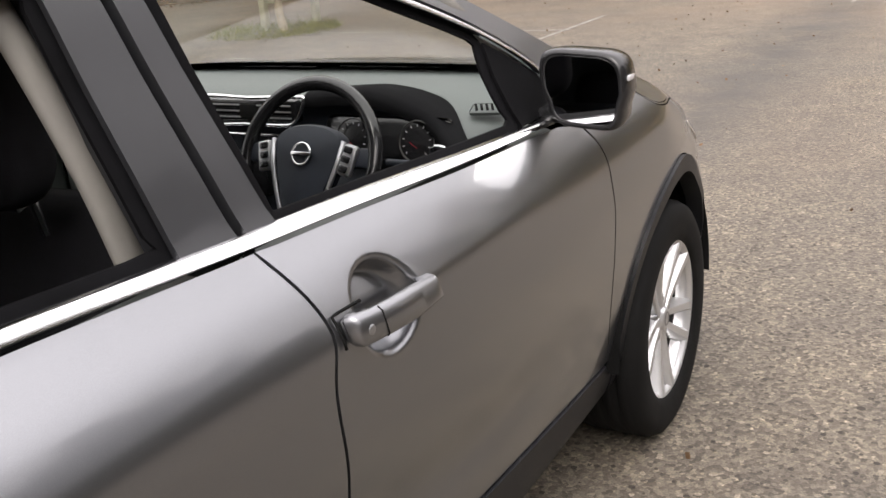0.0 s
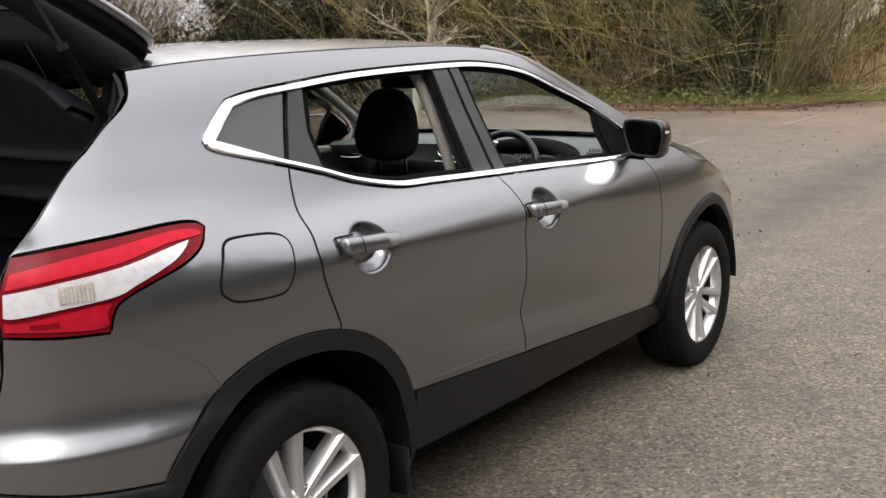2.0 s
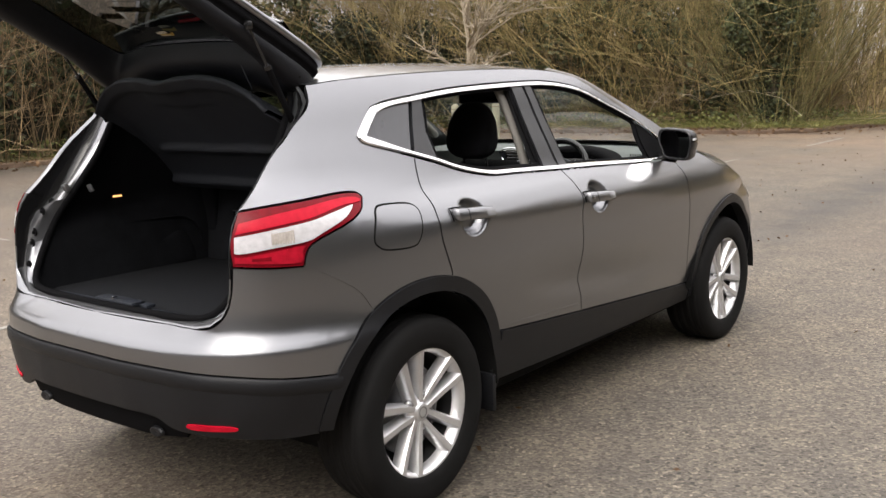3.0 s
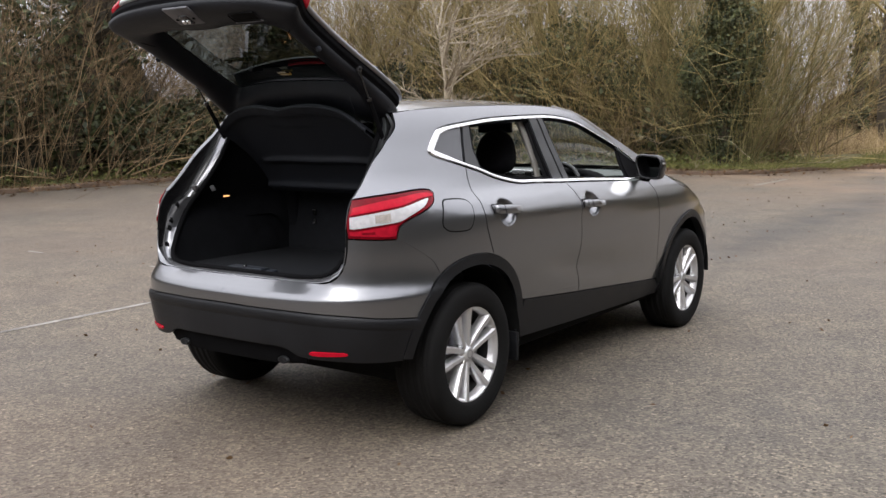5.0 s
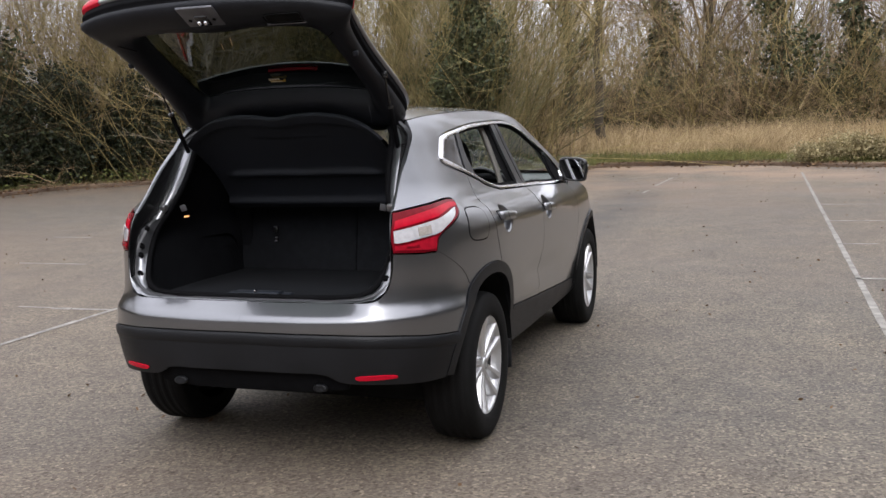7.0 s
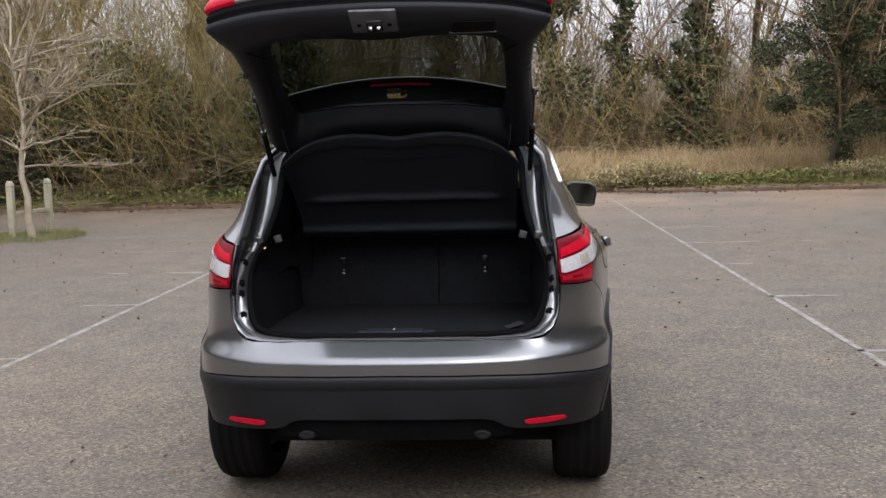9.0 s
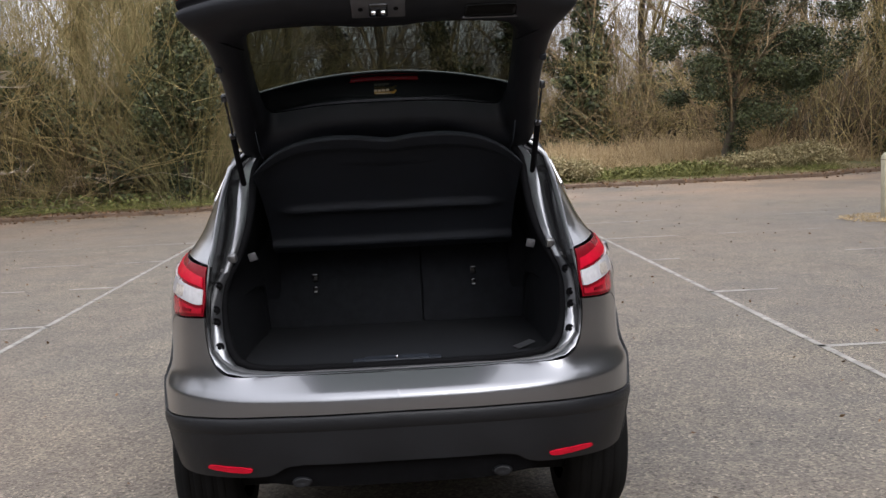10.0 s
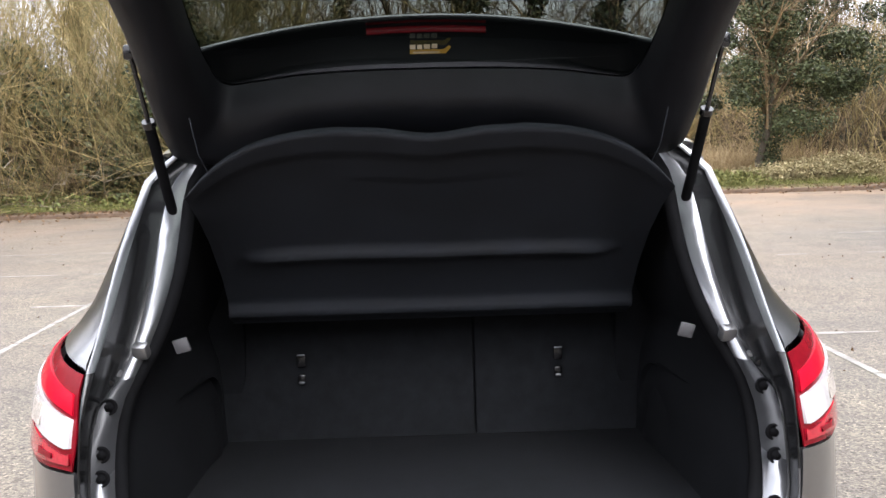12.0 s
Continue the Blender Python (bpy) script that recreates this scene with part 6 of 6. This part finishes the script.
for sd in (1, -1):
    ps, pe = Vector((sd * .528, -.25, 1.355)), Vector((sd * .548, -.44, 1.68))
    gs = part("gas_strut", rod(ps, ps.lerp(pe, .60), .0105), SEAL, gate, "black gas strut")
    part("strut_rod", rod(ps.lerp(pe, .58), pe, .0045), GLOSS_BLACK, gs)
    part("strut_cap", rod(ps.lerp(pe, .585), ps.lerp(pe, .62), .013), GLOSS_BLACK, gs)
    part("ball_joint", rounded_box((.022, .022, .028), tuple(pe), .006), GLOSS_BLACK, gs)
    part("ball_joint", rounded_box((.024, .022, .028), tuple(ps), .006), GLOSS_BLACK, gs)
    # ribbed cable sleeve between roof and gate
    sleeve = catmull([(sd * .455, -.19, 1.505), (sd * .462, -.225, 1.50), (sd * .465, -.25, 1.515), (sd * .46, -.262, 1.545)], 6)
    sv_bm = bmesh.new()
    for p, q in zip(sleeve[:-1], sleeve[1:]):
        merge(sv_bm, rod(p, q, .013 if len(sv_bm.verts) % 40 else .016, None, 10))
    part("cable_sleeve", sv_bm, SEAL, gate)
    part("hinge", rounded_box((.05, .10, .025), on_gate(sd * .36, .03, .075), .008, (-29, 0, 0)), GLOSS_BLACK, gate)
    part("bump_stop", rounded_box((.022, .022, .02), on_gate(sd * .52, .60, -.004), .006, (-60, 0, 0)), TRIM, gate)


# ---- cabin ----
def egg_pad(size, center, tilt):
    """A rounded pad, fuller above than below."""
    bm = bmesh.new()
    bmesh.ops.create_uvsphere(bm, u_segments=28, v_segments=18, radius=1)
    for v in bm.verts:
        q = [math.copysign(abs(a) ** .72, a) for a in v.co]
        k = 1 - .20 * q[2] - .10 * max(0, q[2]) ** 2
        v.co = Vector((q[0] * size[0] * k, q[1] * size[1], q[2] * size[2]))
    bmesh.ops.transform(bm, matrix=pose(*center, tilt, 0, 0), verts=bm.verts)
    return bm


def cabin_seat(x, y, name):
    st = new(name)
    st.parent = car
    part("seat_cushion", rounded_box((.50, .52, .16), (x, y + .22, .66), .06, (6, 0, 0), 3), FABRIC, st)
    part("backrest", rounded_box((.46, .13, .50), (x, y - .06, .885), .055, (-14, 0, 0), 3, (.80, .8)), FABRIC, st)
    part("head_restraint", egg_pad((.122, .056, .124), (x, y - .145, 1.268), -8), FABRIC, st, "black padded head restraint")
    for dx in (-.06, .06):
        part("head_restraint_post", rod((x + dx, y - .12, 1.10), (x + dx, y - .14, 1.20), .007), CHROME, st)
    part("post_guide", rounded_box((.12, .02, .012), (x + .01, y - .155, 1.150), .005), CHROME, st)
    return st


cabin_seat(.37, 1.095, "front_seat")
cabin_seat(-.37, 1.13, "front_seat")
for x in (-.36, .36):
    part("rear_head_restraint", rounded_box((.25, .09, .15), (x, .26, 1.19), .04, (-8, 0, 0), 3, (.85, .8)), FABRIC, car)
part("rear_bench", rounded_box((1.18, .50, .18), (0, .62, .60), .06, (4, 0, 0), 3), FABRIC, car)
part("rear_bench_back", rounded_box((1.14, .10, .50), (0, .345, .87), .05, (-9, 0, 0), 3), FABRIC, car)
part("cabin_floor", rounded_box((1.5, 2.4, .06), (0, 1.4, .45), .02), CARPET, car)
part("bulkhead", rounded_box((1.45, .05, .60), (0, 2.45, .75), .02), DARK, car)
for sd in (1, -1):
    dc = part("door_card", merge(rounded_box((.05, .60, .46), (sd * .765, .76, .81), .02), rounded_box((.05, .95, .62), (sd * .775, 1.50, .74), .02)), DOOR_TRIM, car)
    part("door_sill_trim", merge(rounded_box((.06, .74, .03), (sd * .735, .58, 1.07), .012), rounded_box((.06, .76, .03), (sd * .735, 1.43, 1.055), .012)), DOOR_TRIM, dc)
    # pillar linings
    for name, pts, w in (("centre_pillar_lining", [(.685, .90, 1.09), (.655, .885, 1.22), (.61, .865, 1.36), (.57, .85, 1.46)], .015), ("screen_pillar_lining", [(.70, 2.03, 1.165), (.66, 1.76, 1.325), (.605, 1.48, 1.455), (.55, 1.28, 1.505)], .022), ("rear_pillar_lining", [(.62, .18, 1.15), (.60, .12, 1.28), (.56, .10, 1.44)], .03)):
        v, f = tube_path([(sd * x, y, z) for x, y, z in catmull(pts, 4)], w, 12)
        if name == "centre_pillar_lining":
            ctr = catmull(pts, 4)
            v = [(p[0], c[1] + (p[1] - c[1]) * 1.5, p[2]) for p, c in zip(map(tuple, v), np.repeat(ctr, 12, axis=0))]
        mesh_object(name, v, f, BEIGE, car, "pale pillar lining")
# dashboard
back = lambda x: .15 * float(ease(.46, .68, abs(x)))
lip = lambda x: float(np.interp(x, [-.72, .12, .22, .32, .40, .48, .56, .64, .72], [1.095, 1.100, 1.112, 1.116, 1.098, 1.068, 1.038, 1.014, 1.005]))
ROWS = np.linspace(-.72, .72, 37)
loops = [[(x, y, z) for y, z in ((2.52, 1.02), (2.45, 1.085 + .02 * (1 - (x / .72) ** 2)), (2.30, 1.100), (2.12, (1.098 + lip(x)) / 2), (1.99 - back(x), lip(x) + .002), (1.965 - back(x), lip(x) - .012))] for x in ROWS]
v, f = rings(loops, closed=False)
dash = mesh_object("dashboard", v, [t[::-1] for t in f], DASH, car, "grey-green soft-touch dashboard")
low_dash = [[(x, y, z) for y, z in ((1.962 - back(x), lip(x) - .012), (1.985 - back(x), lip(x) - .05), (2.0, .94), (1.95, .90), (1.95, .78), (2.02, .68), (2.1, .5))] for x in ROWS]
for cols, mat, text in (([i for i, x in enumerate(ROWS) if x < -.17], FACIA, "grey-green lower dashboard"), ([i for i, x in enumerate(ROWS) if x > -.22], TRIM, "black lower dashboard")):
    v, f = rings([low_dash[i] for i in cols], closed=False)
    mesh_object("dash_face", v, [t[::-1] for t in f], mat, dash, text)
loops = []
for x in np.linspace(.15, .67, 21):
    w = .012 + .085 * math.sin(math.pi * min(1, max(0, (x - .15) / .52)) ** .8)
    yb_, t_ = 1.99 - back(x), float(np.clip(w / .13, 0, 1))
    loops.append([(x, yb_ + w, lip(x) * (1 - t_) + (1.098 + lip(x)) / 2 * t_ + .005), (x, yb_ + w * .4, lip(x) + .007), (x, yb_ - .012, lip(x) + .006), (x, yb_ - .036, lip(x) - .008), (x, yb_ - .03, lip(x) - .03)])
v, f = rings(loops, closed=False)
mesh_object("instrument_hood", v, [t[::-1] for t in f], SEAL, dash, "black instrument hood")
def vent(x, y, z, w, h, turn, frame_points):
    vt = part("air_vent", rounded_box((w, .03, h), (x, y, z), .008, (0, 0, turn)), GLOSS_BLACK, dash, "black air vent in a bright frame")
    for k in range(3):
        part("vent_slat", rounded_box((w * .9, .010, .003), (x, y - .016, z + h * .27 * (k - 1)), .001, (0, 0, turn)), STEEL, vt)
    p, q = tube_path(catmull(frame_points, 4, True), .0048, 8, True)
    mesh_object("vent_frame", p, q, CHROME, vt, "bright vent frame")
    return vt


vent(.0, 1.955, 1.068, .28, .056, 0, [(-.15, 1.940, 1.100), (0, 1.938, 1.101), (.145, 1.936, 1.106), (.172, 1.934, 1.102), (.158, 1.935, 1.07), (.135, 1.936, 1.044), (.10, 1.937, 1.036), (-.02, 1.938, 1.036), (-.15, 1.940, 1.036)])
vent(.585, 1.878, .985, .08, .045, -22, [(.532, 1.890, .985), (.545, 1.882, 1.016), (.59, 1.866, 1.018), (.635, 1.846, 1.006), (.62, 1.852, .962), (.552, 1.880, .955)])
vent(-.64, 1.885, 1.05, .10, .05, 20, [(-.70, 1.86, 1.05), (-.69, 1.86, 1.078), (-.60, 1.885, 1.078), (-.585, 1.89, 1.05), (-.60, 1.885, 1.022), (-.69, 1.86, 1.022)])
part("vent_clock", rounded_box((.055, .012, .036), (.0, 1.937, 1.068), .004), DARK, dash)
part("centre_display", rounded_box((.20, .02, .10), (-.06, 1.935, .905), .008), GLOSS_BLACK, dash)
part("chrome_sweep", rounded_box((.30, .012, .009), (-.03, 1.940, 1.010), .004), CHROME, dash)
part("demister_slot", rounded_box((.34, .03, .006), (.17, 2.35, 1.112), .003), GLOSS_BLACK, dash)
part("demister_slot", rounded_box((.34, .03, .006), (-.25, 2.35, 1.110), .003), GLOSS_BLACK, dash)
sv = part("side_demister", rounded_box((.075, .05, .010), (.60, 2.04, 1.068), .008, (14, 0, 12)), DASH, dash)
for k in range(5):
    part("demister_slat", rounded_box((.006, .036, .004), (.576 + .012 * k, 2.034 + .003 * k, 1.0725), .001, (14, 0, 30)), DARK, sv)
part("instrument_panel", rounded_box((.34, .02, .10), (.385, 1.958, 1.012), .02, (-15, 0, 0)), GLOSS_BLACK, dash, "black instrument panel")
for x in (.298, .471):
    v, f = lathe([(0, .047), (.004, .045), (0, .043)], 32)
    dial = mesh_object("dial_ring", [(x + b, 1.938 - a + c * .26, 1.012 + c) for a, b, c in v], f, RIM_SHADE, dash)
    ticks = bmesh.new()
    for k in range(11):
        a = radians(225 - 27 * k)
        merge(ticks, rounded_box((.005, .002, .0014), (x + .035 * math.cos(a), 1.937 + .035 * .26 * math.sin(a), 1.012 + .035 * math.sin(a)), 0, (0, -math.degrees(a), 0)))
    part("dial_scale", ticks, CLEAR_LENS, dial, "white dial graduations", smooth=False)
    part("dial_needle", rounded_box((.022, .002, .0016), (x - .009, 1.935, 1.004), 0, (0, 35, 0)), DEEP_RED, dial)
# steering wheel
SW = pose(.285, 1.78, .998, 66, 0, 0)
steer = new("steering_wheel")
steer.parent = car
steer.matrix_basis = SW
v, f = tube_path([(.174 * math.cos(a), .174 * math.sin(a), 0) for a in np.linspace(0, 2 * math.pi, 49)[:-1]], .0165, 10, True)
mesh_object("wheel_rim", v, f, GLOSS_BLACK, steer)
shield = bmesh.new()
rim_pts = catmull([(-.088, .050), (-.05, .074), (0, .080), (.05, .074), (.088, .050), (.084, .0), (.066, -.06), (.042, -.125), (0, -.14), (-.042, -.125), (-.066, -.06), (-.084, .0)], 4, True)
levels = [[shield.verts.new((x * k, (y + .01) * k - .01, h)) for x, y in rim_pts] for k, h in ((1.0, -.02), (1.0, .004), (.94, .014), (.70, .022), (.30, .025))]
for lo, hi in zip(levels[:-1], levels[1:]):
    for i in range(len(lo)):
        j = (i + 1) % len(lo)
        shield.faces.new((lo[i], lo[j], hi[j], hi[i]))
shield.faces.new(levels[-1])
part("airbag_cover", shield, TRIM, steer, "black shield-shaped airbag cover")
for sd in (1, -1):
    part("wheel_spoke", rounded_box((.10, .045, .022), (sd * .125, .012, -.006), .009), TRIM, steer)
    part("switch_pad", rounded_box((.036, .070, .016), (sd * .112, .004, .010), .007, (0, 0, -12 * sd)), STEEL, steer)
    for k in range(3):
        part("switch_button", rounded_box((.022, .015, .006), (sd * (.114 - .004 * k), .026 - .021 * k, .019), .003, (0, 0, -12 * sd)), GLOSS_BLACK, steer)
    v, f = tube_path([(sd * .094, .045, .010), (sd * .086, -.01, .014), (sd * .068, -.07, .012), (sd * .048, -.13, .006), (sd * .042, -.165, .0)], .006, 6)
    mesh_object("spoke_trim", v, f, STEEL, steer)
part("lower_spoke", rounded_box((.07, .10, .02), (0, -.13, -.006), .008), TRIM, steer)
v, f = tube_path([(.024 * math.cos(a), .024 * math.sin(a) + .01, .030) for a in np.linspace(0, 2 * math.pi, 25)[:-1]], .003, 6, True)
em = mesh_object("round_emblem", v, f, CHROME, steer, "plain round chrome emblem")
part("emblem_bar", rounded_box((.054, .009, .006), (0, .01, .031), .002), CHROME, em)
part("column_stalk", rod((.20, 1.83, .99), (.10, 1.80, 1.0), .009, .007), TRIM, car)
part("column_stalk", rod((.46, 1.83, .99), (.56, 1.80, 1.0), .009, .007), TRIM, car)
im = part("inside_mirror", rounded_box((.24, .03, .075), (.0, 1.52, 1.40), .014, (8, 0, 8), 3), GLOSS_BLACK, car)
part("mirror_stem", rod((0, 1.53, 1.42), (0, 1.60, 1.50), .012), GLOSS_BLACK, im)
for y, z in ((1.66, .955), (.74, .99)):
    v, f = tube_path(catmull([(-.738, y - .05, z + .004), (-.722, y - .03, z - .012), (-.715, y + .005, z - .014), (-.722, y + .035, z), (-.738, y + .05, z + .022)], 4), .007, 8)
    mesh_object("inside_door_pull", v, f, CHROME, car, "bright curved inside door pull")
